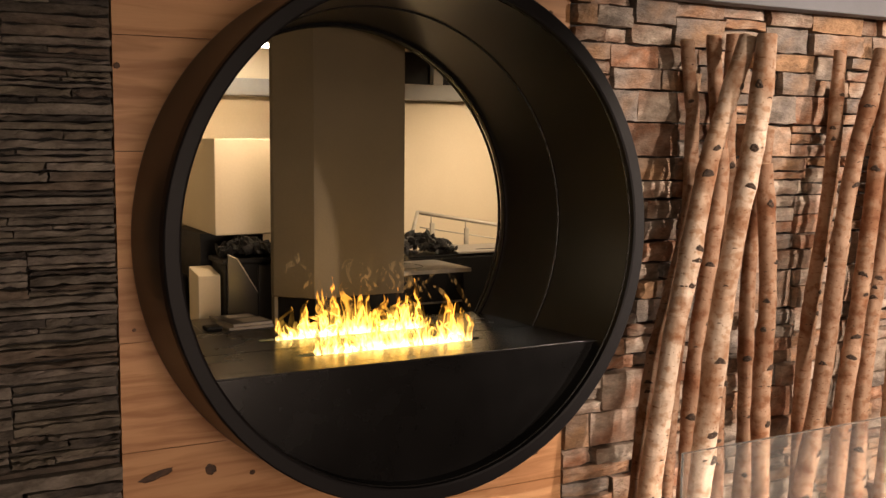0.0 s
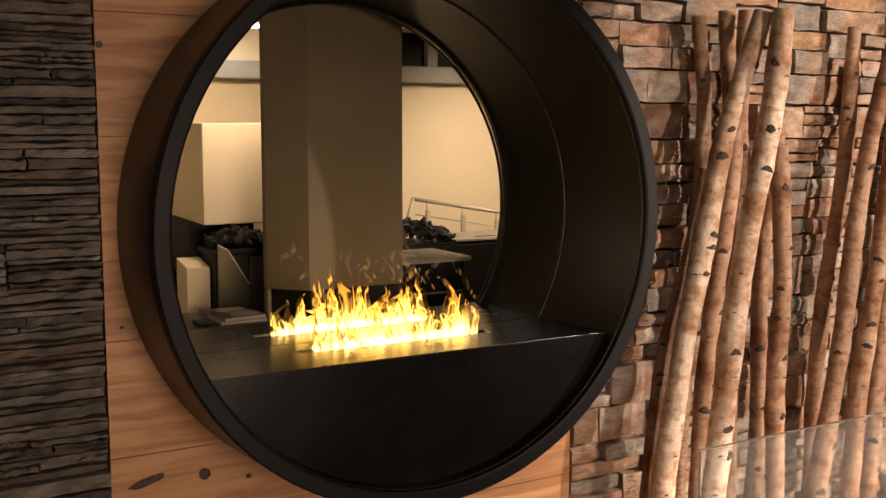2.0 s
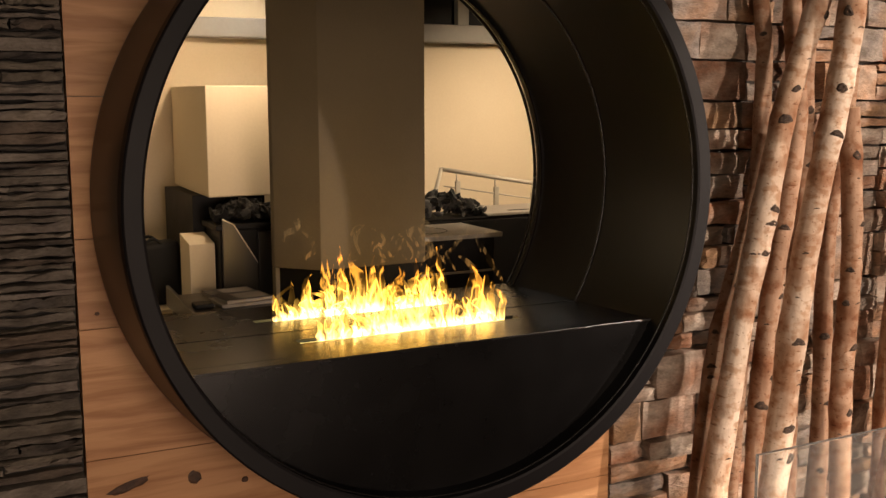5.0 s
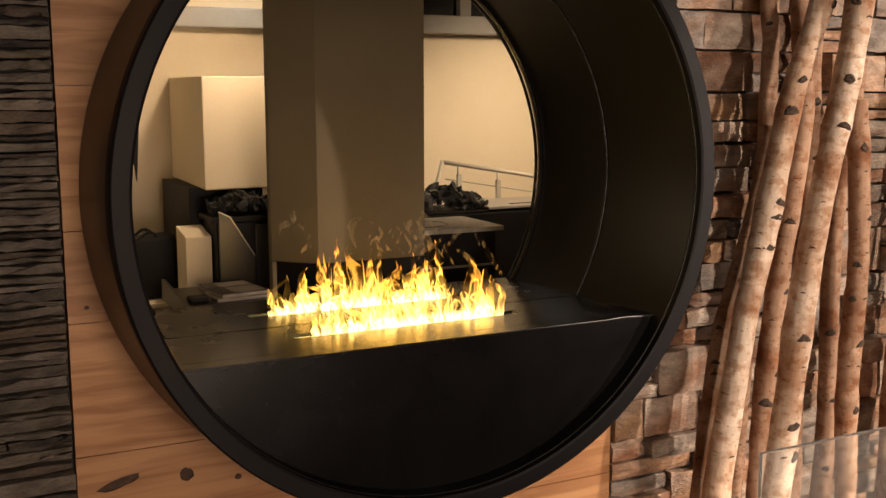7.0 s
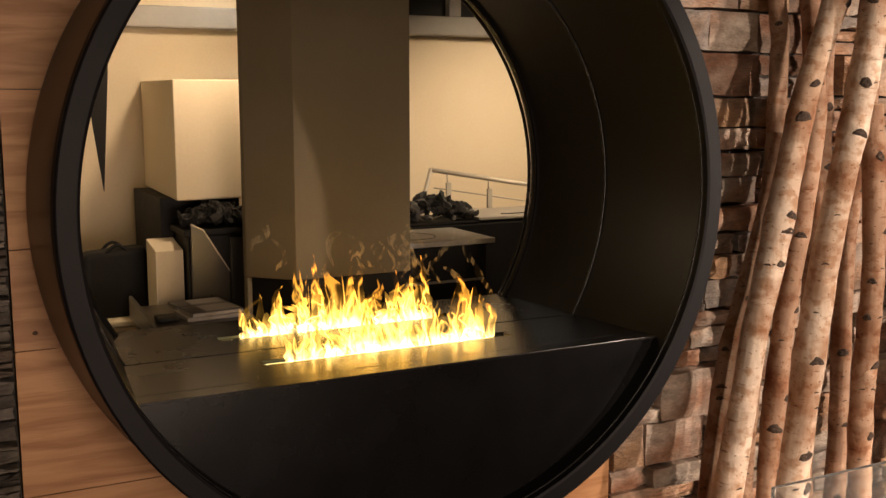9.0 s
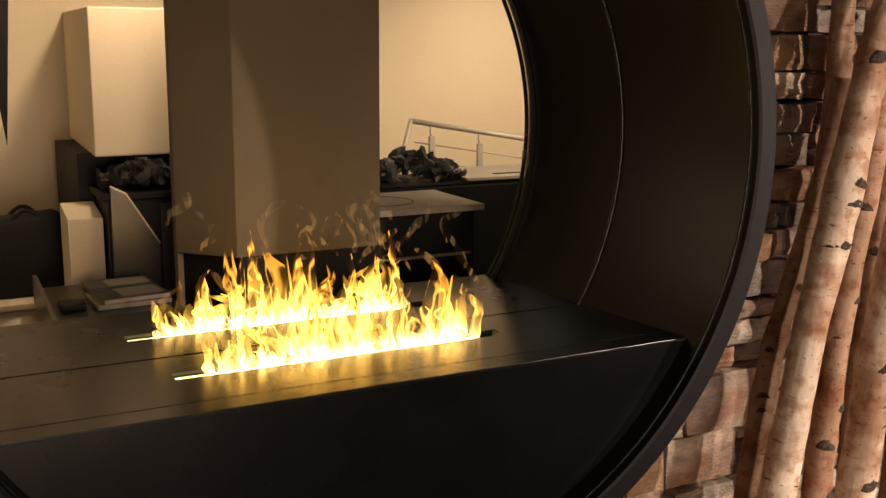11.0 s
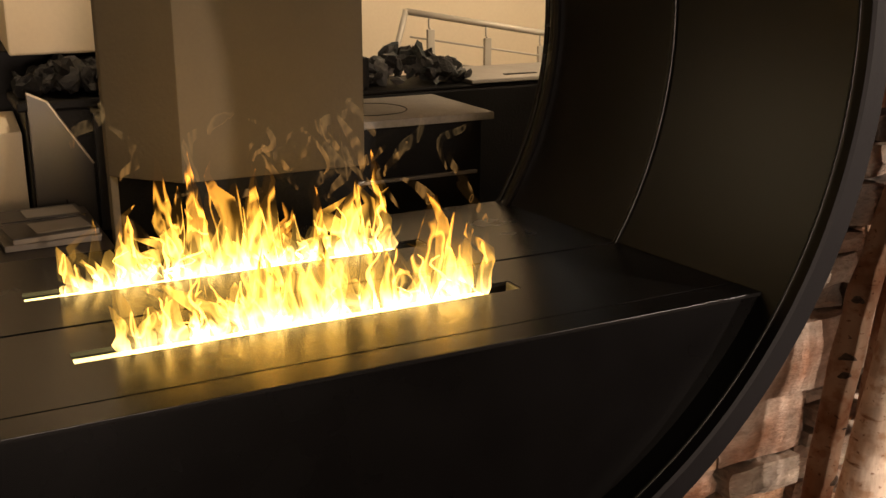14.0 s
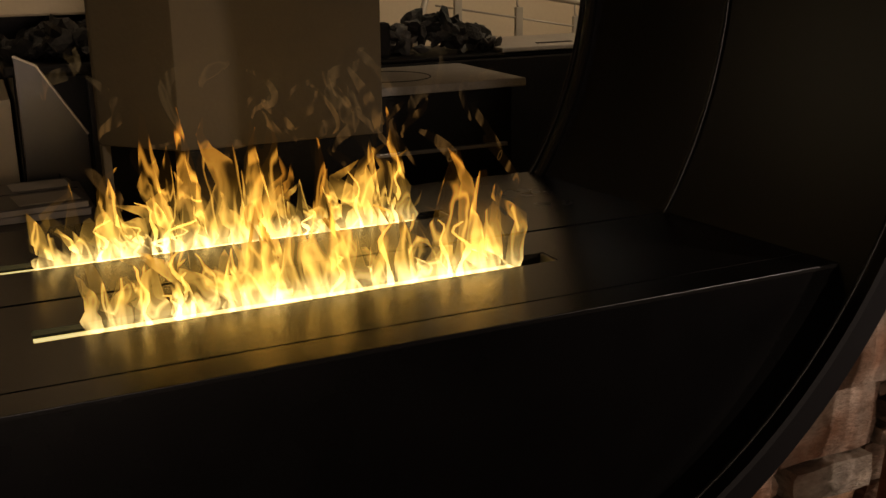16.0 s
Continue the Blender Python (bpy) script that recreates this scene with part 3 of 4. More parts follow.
        add("flame_strand", tube(pts, [w * (0.9 + 0.5 * math.sin(1 + i * 1.3)) * (1 - (i / 11.5) ** 2) + 0.0003 for i in range(12)], 7, None, 0.6), STRAND)
    for k in range(18):
        x = x0 + (x1 - x0) * rnd.random()
        z0 = rnd.uniform(0.065, 0.145)
        h = rnd.uniform(0.025, 0.06)
        turn, p0 = rnd.uniform(2.0, 4.5), rnd.uniform(0, 6)
        pts = [(x + 0.018 * math.sin(p0 + turn * i / 11) * (0.4 + i / 11), y, PLATE_Z + z0 + h * i / 11 + 0.005 * math.cos(p0 + 1.7 * turn * i / 11)) for i in range(12)]
        w = rnd.uniform(0.002, 0.0055)
        add("flame_wisp", tube(pts, [w * (0.15 + math.sin(math.pi * (i + 0.5) / 12)) for i in range(12)], 8, None, 0.4), WISP)
    return f


flame_bed(-0.175, -0.172, 0.178, 11, "bright yellow water-mist flames rising from the front slot")
flame_bed(0.003, -0.190, 0.164, 12, "bright yellow water-mist flames rising from the rear slot")


# ---- birch trunks ----
LOGS = [
    (-0.222, 0.0180, [(0.726, 1.735), (0.752, 1.571), (0.745, 1.393), (0.730, 1.242)]),
    (-0.246, 0.0161, [(0.732, 1.402), (0.693, 1.246), (0.634, 1.026), (0.587, 0.686)]),
    (-0.318, 0.0241, [(0.814, 1.739), (0.716, 1.456), (0.615, 1.066), (0.570, 0.708)]),
    (-0.366, 0.0260, [(0.825, 1.741), (0.802, 1.571), (0.748, 1.267), (0.704, 1.001), (0.659, 0.708)]),
    (-0.294, 0.0213, [(0.904, 1.454), (0.933, 1.115), (0.931, 0.896), (0.934, 0.643)]),
    (-0.234, 0.0189, [(1.223, 1.734), (1.197, 1.436), (1.155, 1.122), (1.125, 0.744)]),
    (-0.303, 0.0222, [(1.278, 1.733), (1.209, 1.495), (1.137, 1.024), (1.068, 0.653)]),
    (-0.246, 0.0203, [(0.786, 1.747), (0.815, 1.440), (0.768, 1.095), (0.740, 0.689)]),
    (-0.216, 0.0208, [(0.873, 1.756), (0.869, 1.438), (0.857, 1.084), (0.862, 0.661)]),
    (-0.216, 0.0189, [(0.985, 1.534), (0.954, 1.188), (0.951, 0.792), (0.943, 0.620)]),
    (-0.306, 0.0213, [(1.319, 1.651), (1.252, 1.239), (1.199, 0.780), (1.185, 0.606)]),
    (-0.252, 0.0208, [(1.420, 1.582), (1.382, 1.199), (1.334, 0.782), (1.315, 0.569)]),
    (-0.282, 0.0246, [(1.480, 1.758), (1.449, 1.288), (1.415, 0.839), (1.401, 0.564)]),
    (-0.240, 0.0227, [(1.444, 1.758), (1.571, 1.281), (1.655, 0.803), (1.704, 0.503)]),
]


def birch(y, radius, line, seed):
    rnd = random.Random(seed)
    line = list(line)
    (xa, za), (xb, zb) = line[-2], line[-1]
    line.append((xb + (xb - xa) / (zb - za) * (0.0 - zb) * 0.5, 0.0))
    pts, radii = [], []
    zs = np.linspace(line[0][1], 0.0, 64)
    px, pz = [q[0] for q in line][::-1], [q[1] for q in line][::-1]
    ph = rnd.uniform(0, 6)
    knots = sorted(rnd.sample(range(3, 44), 7))
    for i, z in enumerate(zs):
        x = float(np.interp(z, pz, px)) + 0.003 * math.sin(ph + z * 9)
        pts.append((x, y + 0.004 * math.sin(ph + z * 7), float(z)))
        radii.append(radius * (0.88 + 0.26 * (1.8 - z) / 1.8) * (1 + 0.05 * math.sin(ph + 13 * z)) * (1 + rnd.uniform(-0.02, 0.02)) * (1.09 if i in knots else 1.03 if i + 1 in knots or i - 1 in knots else 1.0))
    base = pts[-1]
    t = thing("birch_trunk", "slim pale birch trunk with dark scars leaning against the stone wall" if radius > 0.0222 else "thin brownish birch pole leaning against the stone wall", "birch trunk", base, "birch trunks by the stone wall")
    inv = Matrix.Translation((-base[0], -base[1], -base[2]))
    bark = part("bark", tube(pts, radii, 14, None, 1.0, 0.05, seed), BARK if radius > 0.0222 else BARK_BROWN, t, "", True)
    bark.matrix_parent_inverse = inv
    bark.data.set_sharp_from_angle(angle=radians(50))
    top = part("sawn_end", tube([(pts[0][0], pts[0][1], pts[0][2] - 0.002), (pts[0][0], pts[0][1], pts[0][2] + 0.0015)], [radii[0] * 0.93] * 2, 14), CUT, t)
    top.matrix_parent_inverse = inv
    # scars: lens-shaped dark eyes and short rings on the side that faces the room
    for k in range(6 + rnd.randint(8, 12)):
        big = k < 6
        i = knots[k] if big else rnd.randint(2, 44)
        ang = rnd.uniform(-2.7, -0.9)
        c, r = Vector(pts[i]), float(radii[i])
        wide, tall = r * (rnd.uniform(0.40, 0.80) if big else rnd.uniform(0.12, 0.42)), r * (rnd.uniform(0.22, 0.42) if big else rnd.uniform(0.04, 0.09))
        droop, tilt = rnd.uniform(0.1, 0.5), rnd.uniform(-0.25, 0.25)
        bm = bmesh.new()
        rows = []
        for ring, lift in ((1.0, -0.0012), (0.74, 0.0012), (0.42, 0.0022 if big else 0.0012), (0.16, 0.0002)):
            row = []
            for q in range(14):
                a = 2 * math.pi * q / 14
                u = math.cos(a) * ring
                da = wide * u / r * rnd.uniform(0.9, 1.1)
                dz = tall * math.sin(a) * abs(math.sin(a)) ** 0.4 * ring * rnd.uniform(0.75, 1.25) - droop * wide * u * u + tilt * wide * u
                row.append(bm.verts.new(c + Vector(((r + lift) * math.cos(ang + da), (r + lift) * math.sin(ang + da), dz))))
            rows.append(row)
        for r0, r1 in zip(rows, rows[1:]):
            for q in range(14):
                bm.faces.new((r0[q], r0[(q + 1) % 14], r1[(q + 1) % 14], r1[q]))
        bm.faces.new(rows[-1])
        bmesh.ops.recalc_face_normals(bm, faces=bm.faces[:])
        scar = part("scar", bm, BARK_MARK, t, "", True)
        scar.matrix_parent_inverse = inv
    return t


for k, (y, r, line) in enumerate(LOGS):
    birch(y, r, line, 40 + k)


# ---- glass screen on its plinth before the trunks ----
def glass_screen():
    t = thing("glass_fire_screen", "clear glass screen standing on a low dark plinth", "glass screen", (0.95, -0.50, 0))
    inv = Matrix.Translation((-0.95, 0.50, 0))
    for name, bm, mat in (("pane", box(0.498, 1.62, -0.502, -0.494, 0.57, 0.870, 0.001), GLASS),
                          ("plinth", box(0.478, 1.65, -0.57, -0.43, 0.0, 0.57, 0.006), DARK)):
        ob = part(name, bm, mat, t)
        ob.matrix_parent_inverse = inv
        if name == "pane":
            ob.visible_shadow = False


glass_screen()


# ---- rear display bay ----
def simple(name, label, category, base, parts, group=""):
    """A thing from (part name, bmesh, material) rows in world places."""
    t = thing(name, label, category, base, group)
    inv = Matrix.Translation((-base[0], -base[1], -base[2]))
    for row in parts:
        ob = part(row[0], row[1], row[2], t, row[3] if len(row) > 3 else "")
        ob.matrix_parent_inverse = inv
    return t


simple("display_plinth", "cream painted display plinth along the rear wall", "plinth", (0.2, 0.72, 0),
       [("body", box(-0.75, 2.3, 0.562, 0.899, 0.0, 0.992, 0.004), CREAM), ("top_board", box(-0.76, 2.3, 0.558, 0.899, 0.993, 1.005, 0.003), CREAM)])
simple("chimney_column", "tall taupe plastered chimney column above a black firebox", "chimney", (0.06, 0.28, 0),
       [("shaft", prism([(-0.090, 0.300), (-0.017, 0.220), (0.222, 0.220), (0.222, 0.320), (-0.090, 0.320)], 2, 1.124, 1.774, 0.002), TAUPE),
        ("firebox", prism([(-0.082, 0.300), (-0.012, 0.228), (0.216, 0.228), (0.216, 0.316), (-0.082, 0.316)], 2, 0.80, 1.1235, 0.002), DARK, "black steel firebox"),
        ("corner_post", box(-0.0895, -0.052, 0.298, 0.3195, 0.80, 1.1235, 0.002), TAUPE, "taupe plastered corner post"),
        ("base", box(-0.05, 0.21, 0.24, 0.315, 0.0, 0.799, 0.003), DARK)])
simple("fireplace_hood", "cream plastered fireplace hood over a dark insert", "hood", (-0.06, 0.7, 1.005),
       [("hood", prism([(-0.172, 0.50), (0.03, 0.50), (0.03, 0.898), (-0.154, 0.898)], 2, 1.257, 1.502, 0.003), CREAM),
        ("insert", box(-0.190, -0.02, 0.575, 0.85, 1.0055, 1.2565, 0.002), DARK, "black fire insert")])
simple("cream_pedestal", "cream plastered pedestal beside the black cabinet", "pedestal", (-0.2, 0.51, 0),
       [("body", prism([(0.468, 0.0), (0.468, 1.160), (0.556, 1.176), (0.556, 0.0)], 0, -0.226, -0.170, 0.002), CREAM)])


def rock_heap(name, label, centre, half, height, mats, seed, count, group=""):
    """A heap of loose uneven stones on a tray."""
    rnd = random.Random(seed)
    t = thing(name, label, "ember bed", centre, group)
    for k in range(count):
        u, v = rnd.uniform(-1, 1), rnd.uniform(-1, 1)
        top = max(0.0, 1 - 0.75 * abs(u + 0.1) - 0.25 * v * v)
        s = rnd.uniform(0.009, 0.019)
        bm = bmesh.new()
        bmesh.ops.create_icosphere(bm, subdivisions=2, radius=s)
        q = Vector((rnd.uniform(0, 50), k, seed))
        for vert in bm.verts:
            vert.co *= 1 + 0.75 * noise.noise(vert.co * 75 + q)
            vert.co.z *= 0.5
            vert.co.x *= 1.25
        ob = part("ember_stone", bm, mats[k % len(mats)], t)
        ob.location = (u * half[0], v * half[1], s * 0.5 + top * height * rnd.uniform(0.25, 0.9))
        ob.rotation_euler = (rnd.uniform(0, 6), rnd.uniform(0, 6), rnd.uniform(0, 6))
    return t


simple("fire_cabinet", "black cabinet with a sloping smoked side panel", "cabinet", (-0.11, 0.5, 0),
       [("body", box(-0.166, -0.02, 0.440, 0.556, 0.0, 1.190, 0.003), DARK),
        ("tray", box(-0.176, -0.015, 0.432, 0.557, 1.1905, 1.203, 0.003), DARK),
        ("side_panel", prism([(-0.164, 1.00), (-0.164, 1.215), (-0.140, 1.203), (-0.088, 1.116), (-0.088, 1.00)], 1, 0.424, 0.430, 0.0006), PANEL, "smoked grey panel with a sloping edge"),
        ("panel_edge", tube([(-0.164, 0.426, 1.216), (-0.140, 0.426, 1.204), (-0.088, 0.426, 1.117)], [0.0022] * 3, 6), STEEL, "bright steel edge"),
        ("panel_slot", box(-0.128, -0.126, 0.4215, 0.4235, 1.040, 1.072), DARK),
        ("front_panel", box(-0.082, -0.022, 0.434, 0.4395, 1.02, 1.184, 0.001), PANEL)])
rock_heap("ember_logs", "charred black ceramic logs heaped on the cabinet tray", (-0.09, 0.495, 1.203), (0.072, 0.045), 0.048, (COAL, COAL, DARK), 5, 60)

simple("black_stove", "black stove with a pale stone top", "stove", (0.35, 0.43, 0),
       [("body", box(0.237, 0.462, 0.335, 0.524, 0.0, 1.150, 0.004), DARK),
        ("stone_top", box(0.230, 0.478, 0.325, 0.530, 1.1505, 1.162, 0.002), GRANITE, "pale grey stone slab"),
        ("door_rail", box(0.25, 0.452, 0.328, 0.3345, 1.070, 1.075, 0.001), STEEL),
        ("ring_mark", lathe([(0.058, 0.0), (0.0592, 0.0008), (0.0604, 0.0)], (0, 0), 48), DARK)])
for ob in bpy.data.objects:
    if ob.name.startswith("ring_mark"):
        ob.matrix_parent_inverse = Matrix.Translation((-0.35, -0.43, 0))
        ob.matrix_basis = pose(0.315, 0.425, 1.1622, 90, 0, 0)
simple("rear_stove", "low black stove with a dark stone top", "stove", (0.6, 0.6, 0),
       [("body", box(0.335, 0.86, 0.536, 0.557, 0.0, 1.166, 0.004), DARK),
        ("deck", box(0.335, 0.86, 0.536, 0.70, 1.1665, 1.172, 0.002), DARK),
        ("stone_top", box(0.555, 0.88, 0.534, 0.71, 1.1725, 1.180, 0.002), GRANITE, "dull grey stone slab"),
        ("end_stop", box(0.346, 0.372, 0.545, 0.565, 1.1725, 1.226, 0.006), DARK, "rounded black upright"),
        ("vent_slot", box(0.640, 0.705, 0.566, 0.576, 1.1802, 1.1815), DARK)])
rock_heap("ember_stones", "heap of ash grey ember stones on the low stove", (0.480, 0.610, 1.1725), (0.088, 0.050), 0.060, (ASH, ASH, COAL), 9, 70)


def handrail():
    t = thing("stair_handrail", "slim pale steel handrail fixed before the cream wall", "handrail", (0.53, 0.75, 1.005))
    inv = Matrix.Translation((-0.53, -0.75, -1.005))
    a, b = Vector((0.535, 0.75, 1.281)), Vector((1.30, 0.75, 1.153))

    def at(s, dz=0.0):
        q = a.lerp(b, s)
        return (q.x, q.y, q.z + dz)

    def add(name, bm):
        ob = part(name, bm, RAIL_PAINT, t, "", True)
        ob.matrix_parent_inverse = inv
        return ob
    add("top_rail", tube([at(0), at(0.5), at(1)], [0.006] * 3, 8))
    add("end_post", tube([at(0, 0.003), (0.505, 0.75, 1.18), (0.47, 0.75, 1.006)], [0.006] * 3, 8))
    for dz in (-0.045, -0.084):
        add("wire", tube([at(0.01, dz), at(1, dz)], [0.0018] * 2, 6))
    for s in (0.065, 0.225, 0.385, 0.545, 0.705):
        q = at(s)
        add("post", box(q[0] - 0.006, q[0] + 0.008, q[1] - 0.003, q[1] + 0.005, 1.006, q[2] - 0.026, 0.001))
        add("bracket", tube([(q[0] - 0.003, q[1], q[2] - 0.003), (q[0] - 0.003, q[1], q[2] - 0.020), (q[0] + 0.003, q[1], q[2] - 0.034)], [0.0022, 0.0022, 0.003], 6))


handrail()


def bag():
    t = thing("black_bag", "soft black carrying bag with two handles standing on the plinth", "bag", (-0.275, 0.63, 1.005))
    bm = box(-0.066, 0.066, -0.030, 0.035, 0.0, 0.142, 0.014)
    for v in bm.verts:
        v.co.x += 0.006 * math.sin(v.co.z * 30) * (v.co.z / 0.15)
        v.co.z += 0.008 * math.sin(v.co.x * 26 + 1.2) * (v.co.z > 0.08)
    part("body", bm, CLOTH, t, "", True)
    for y in (-0.024, 0.026):
        part("handle", tube([(-0.026 + 0.05 * i / 8, y, 0.136 + 0.018 * math.sin(math.pi * i / 8)) for i in range(9)], [0.0035] * 9, 6), CLOTH, t, "", True)
    part("side_pocket", box(0.060, 0.071, -0.020, 0.025, 0.010, 0.09, 0.004), CLOTH, t)


bag()
simple("brochure_table", "dark brown side table behind the round opening", "table", (-0.2, 0.29, 0),
       [("tabletop", box(-0.284, -0.106, 0.160, 0.418, 1.044, 1.062, 0.002), TABLE),
        ("edge_strip", prism([(0.160, 1.040), (0.160, 1.064), (0.418, 1.084), (0.418, 1.040)], 0, -0.291, -0.2845), PANEL),
        *[("leg", box(x, x + 0.022, y, y + 0.022, 0.0, 1.0435, 0.002), TABLE) for x in (-0.28, -0.13) for y in (0.166, 0.392)]])


def brochure(x, y, z, turn, w, d, dark, label):
    t = thing("brochure", label, "brochure", (x, y, z), "brochures on the side table")
    t.rotation_euler = (0, 0, radians(turn))
    part("book_block", box(-w / 2, w / 2, -d / 2, d / 2, 0.0, 0.006, 0.0008), PAPER, t)
    part("cover", box(-w / 2 - 0.001, w / 2 + 0.001, -d / 2 - 0.001, d / 2 + 0.001, 0.0062, 0.0075, 0.0004), PRINT if dark else PAPER, t)
    part("cover_picture", box(-w * 0.2, w * 0.45, -d * 0.36, d * 0.36, 0.0076, 0.0080), PAPER if dark else PRINT, t)


brochure(-0.168, 0.372, 1.0625, 4, 0.100, 0.060, True, "dark covered brochure lying on the side table")
brochure(-0.172, 0.272, 1.0625, 3, 0.108, 0.085, False, "pale brochure with a dark picture on the side table")
brochure(-0.170, 0.265, 1.0707, 7, 0.098, 0.070, True, "dark brochure lying on the pale one")
simple("phone", "small black phone lying on the side table", "phone", (-0.255, 0.255, 1.0625), [("case", box(-0.274, -0.236, 0.235, 0.275, 1.0626, 1.073, 0.004), DARK)])
simple("hanging_pennant", "narrow black pointed pennant hanging from the ceiling", "pennant", (-0.30, 0.6, 1.774),
       [("cloth", prism([(-0.336, 1.770), (-0.276, 1.770), (-0.280, 1.52), (-0.298, 1.274), (-0.315, 1.413)], 1, 0.594, 0.602), CLOTH), ("cord", tube([(-0.305, 0.598, 1.765), (-0.305, 0.598, 1.776)], [0.002] * 2, 6), CLOTH)])
setting("wall_beam", box(-0.99, 2.49, 0.84, 0.898, 1.625, 1.674, 0.004), GREY_PAINT, "grey painted steel beam along the cream wall", "beam")
for x in (0.64, 0.90):
    setting("beam_post", box(x, x + 0.035, 0.850, 0.874, 1.6745, 1.774, 0.002), GREY_PAINT, "grey steel post standing on the beam", "beam")
# Solid dark strip that fills the wall above the beam.
setting("dark_clerestory", box(0.24, 2.48, 0.876, 0.897, 1.675, 1.774), DARK, "dark panel strip above the steel beam", "opening")
simple("ceiling_light", "bright square ceiling light panel", "ceiling light", (0.03, 0.77, 1.775),
       [("frame", box(-0.032, 0.090, 0.705, 0.805, 1.764, 1.7755, 0.002), GREY_PAINT), ("diffuser", box(-0.024, 0.082, 0.713, 0.797, 1.758, 1.7638, 0.001), PANEL_LIGHT)])

# ---- timber boards round the opening ----
edges = [0.0, 0.306, 0.504, 0.729, 0.921, 1.128, 1.267, 1.479, 1.686, 1.87, 2.072, 2.293, 2.6]
panel = tagged(new("timber_panel"), "horizontal oiled pine boards with dark knots round the steel opening", "wall panel", kind="structure")
for z0, z1 in zip(edges, edges[1:]):
    bm = board_with_hole(-0.547, 0.444, z0 + 0.0007, z1 - 0.0007, WALL_Y, WALL_Y + 0.0295, 0.506)
    part("board", bm, WOOD, panel)
rk = random.Random(3)
for x, z, a, b in ((-0.540, 1.631, 0.006, 0.006), (-0.381, 0.868, 0.011, 0.011), (-0.485, 0.872, 0.032, 0.008), (-0.298, 0.850, 0.006, 0.005), (-0.332, 1.766, 0.014, 0.006), (-0.520, 1.152, 0.004, 0.003), (-0.383, 0.965, 0.003, 0.004), (0.392, 1.783, 0.006, 0.006), (0.369, 0.799, 0.012, 0.009), (0.130, 0.777, 0.009, 0.008)):
    bm = bmesh.new()
    rows = []
    for ring, y in ((1.0, WALL_Y - 0.0001), (0.7, WALL_Y - 0.0012), (0.3, WALL_Y - 0.0009)):
        rows.append([bm.verts.new((x + a * ring * math.cos(2 * math.pi * q / 14) * rk.uniform(0.85, 1.15), y, z + b * ring * math.sin(2 * math.pi * q / 14) * rk.uniform(0.8, 1.2) + 0.25 * a * ring * math.cos(2 * math.pi * q / 14) * (a > 0.02))) for q in range(14)])
    for r0, r1 in zip(rows, rows[1:]):
        for q in range(14):
            bm.faces.new((r0[q], r0[(q + 1) % 14], r1[(q + 1) % 14], r1[q]))
    bm.faces.new(rows[-1])
    bmesh.ops.recalc_face_normals(bm, faces=bm.faces[:])
    part("knot", bm, KNOT, panel, "dark knot")


# ---- stone cladding ----
def stone_block(rnd, w, h, d, cut, nx=4, nz=3):
    """One rough stone, its front face uneven and its rim chipped; the back lies at y = 0 and the front at y = -d."""
    bm = bmesh.new()
    front = []
    for j in range(nz):
        for i in range(nx):
            u, v = i / (nx - 1), j / (nz - 1)
            edge = i in (0, nx - 1) or j in (0, nz - 1)
            x = (u - 0.5) * w + rnd.uniform(-cut, cut) * 0.5
            z = (v - 0.5) * h + rnd.uniform(-cut, cut) * 0.5
            x = min(max(x, -w / 2), w / 2)
            z = min(max(z, -h / 2), h / 2)
            y = -d + (rnd.uniform(0.3, 1.0) * cut if edge else rnd.uniform(-0.4, 0.5) * cut)
            front.append(bm.verts.new((x, y, z)))
    for j in range(nz - 1):
        for i in range(nx - 1):
            k = j * nx + i
            bm.faces.new((front[k], front[k + 1], front[k + nx + 1], front[k + nx]))
    loop = [j for j in range(nx)] + [nx * k + nx - 1 for k in range(1, nz)] + [nx * (nz - 1) + i for i in range(nx - 2, -1, -1)] + [nx * k for k in range(nz - 2, 0, -1)]
    back = [bm.verts.new((front[k].co.x, 0.012, front[k].co.z)) for k in loop]
    m = len(loop)
    for q in range(m):
        bm.faces.new((front[loop[q]], back[q], back[(q + 1) % m], front[loop[(q + 1) % m]]))
    bmesh.ops.recalc_face_normals(bm, faces=bm.faces[:])
    return bm


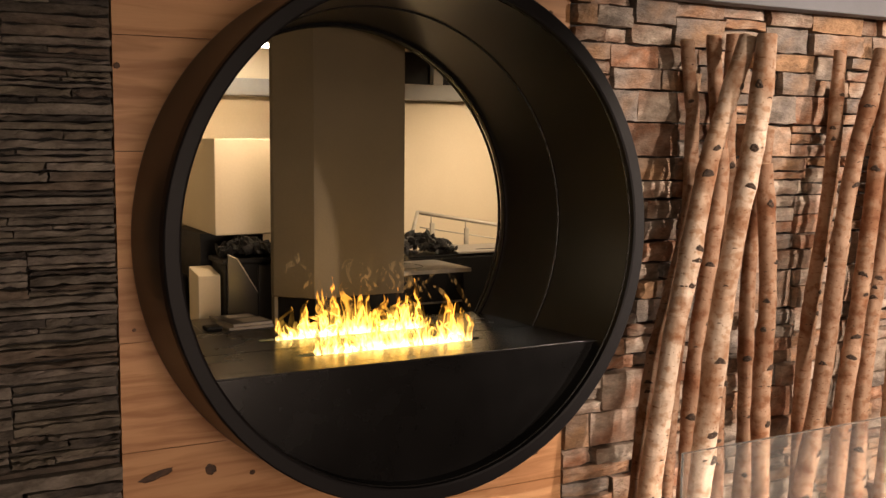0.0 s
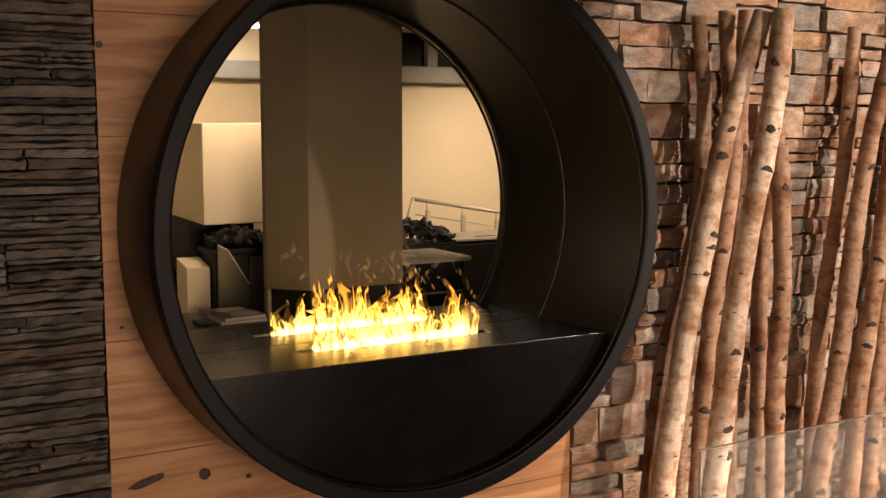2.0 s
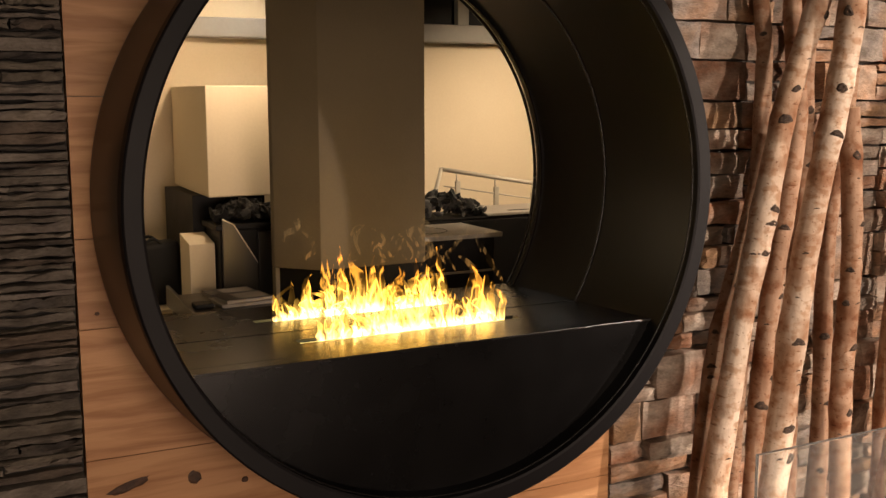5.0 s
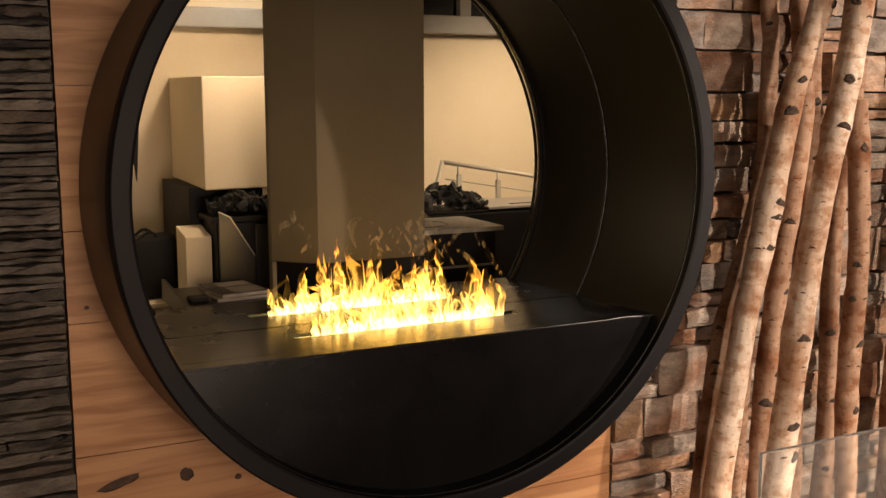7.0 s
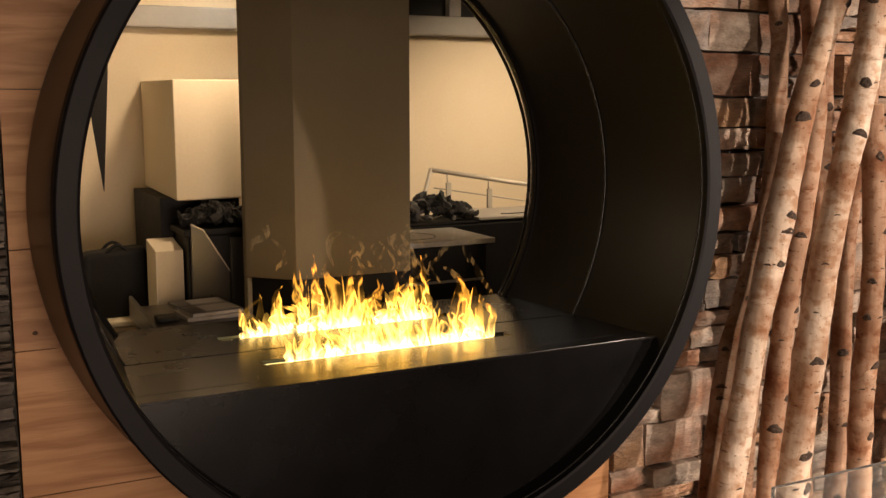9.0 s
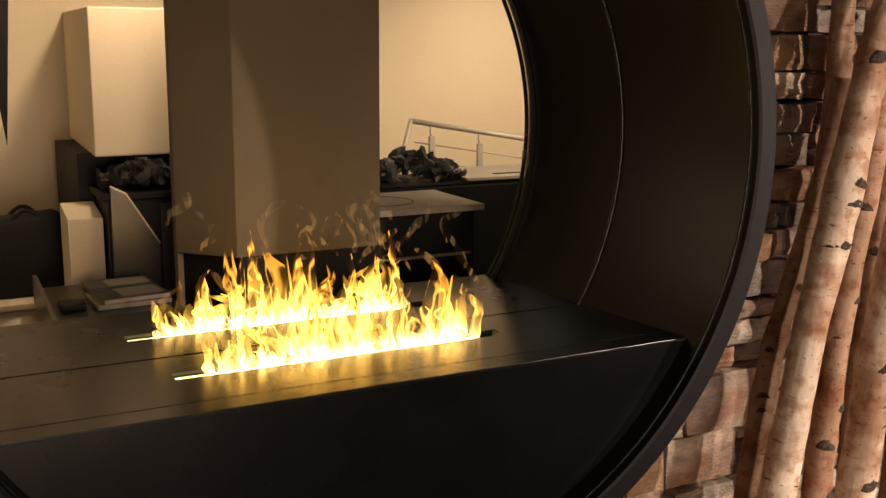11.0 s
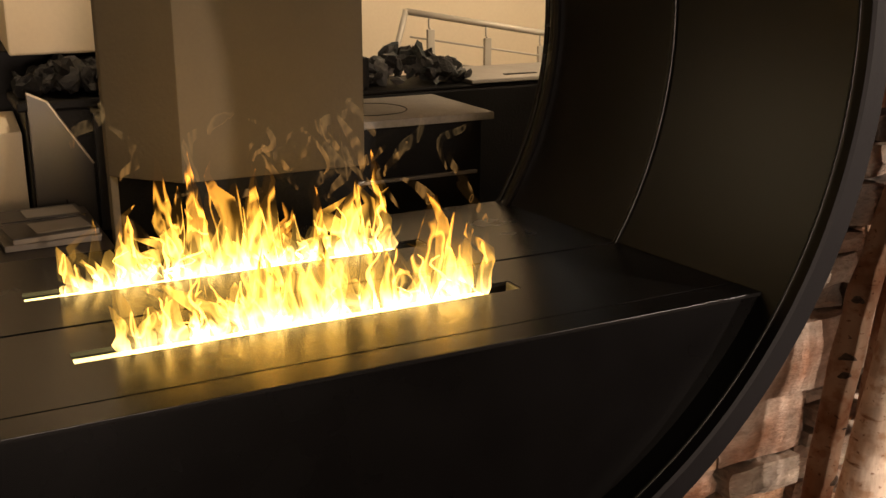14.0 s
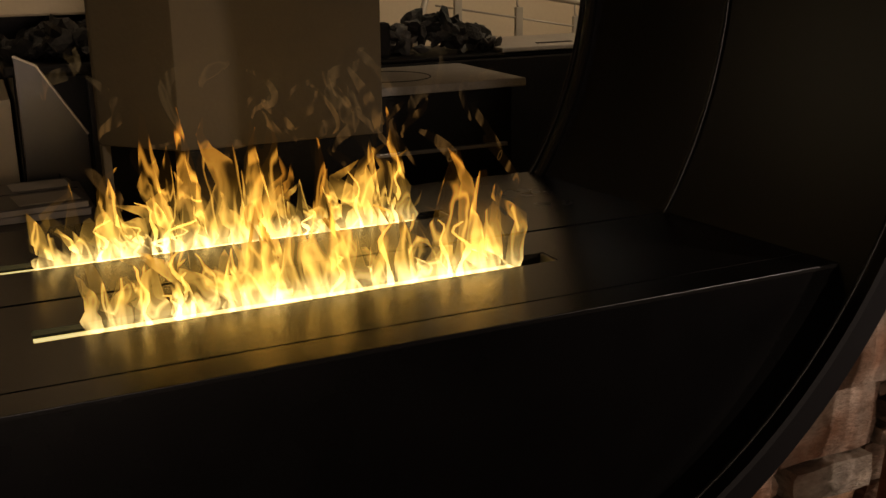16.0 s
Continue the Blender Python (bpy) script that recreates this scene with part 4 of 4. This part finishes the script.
def cladding(name, label, x0, x1, z0, z1, band, widths, thin, depths, joint, cut, mat, back, piece, seed, nx=4, nz=3):
    """Stones laid in bands; each band is cut into stretches, and each stretch into its own few courses."""
    rnd = random.Random(seed)
    wall = tagged(part(name, board_with_hole(x0, x1, 0.0, z1, WALL_Y + 0.0125, WALL_Y + 0.0295, 0.508), back), label, "stone cladding", kind="structure")
    z = z0
    while z < z1 - 0.012:
        h = min(rnd.uniform(*band), z1 - z)
        if z1 - (z + h) < band[0] * 0.5:
            h = z1 - z
        x = x0 + 0.001
        while x < x1 - 0.004:
            w = rnd.uniform(*widths)
            if x1 - (x + w) < widths[0]:
                w = x1 - x - 0.001
            rows = max(1, round(h / rnd.uniform(*thin)))
            cuts = [0.0] + sorted((k + rnd.uniform(-0.25, 0.25)) / rows for k in range(1, rows)) + [1.0]
            for a, b in zip(cuts, cuts[1:]):
                parts = [(0.0, 1.0)]
                if w > widths[0] * 1.7 and rnd.random() < 0.6:
                    m = rnd.uniform(0.3, 0.7)
                    parts = [(0.0, m), (m, 1.0)]
                for u0, u1 in parts:
                    xl, xr = x + w * u0, x + w * u1
                    near = min(max(CZ, z + h * a), z + h * b) - CZ
                    reach = math.sqrt(max(0.0, 0.508 ** 2 - near ** 2))
                    if x0 > 0:
                        xl = max(xl, reach)
                    if xr - xl < 0.02:
                        continue
                    bm = stone_block(rnd, xr - xl - joint, (b - a) * h - joint, rnd.uniform(*depths), cut, nx, nz)
                    ob = part(piece, bm, mat, wall)
                    ob.location = ((xl + xr) / 2, WALL_Y, z + h * (a + b) / 2)
                    ob.rotation_euler = (0, rnd.uniform(-0.014, 0.014) if nz > 3 else rnd.uniform(-0.008, 0.008), 0)
            x += w
        z += h


cladding("slate_cladding", "thin split grey slate strips in uneven dry courses", -1.16, -0.549, 0.62, 1.93, (0.05, 0.10), (0.11, 0.32), (0.0105, 0.021), (0.001, 0.026), 0.0016, 0.0075, SLATE, SLATE_BACK, "slate_strip", 21, 9, 3)
cladding("sandstone_cladding", "rough rust and grey sandstone blocks in uneven courses", 0.446, 1.95, 0.50, 1.90, (0.070, 0.125), (0.09, 0.22), (0.026, 0.075), (0.003, 0.034), 0.0034, 0.0085, SAND, MORTAR, "stone", 22, 5, 4)
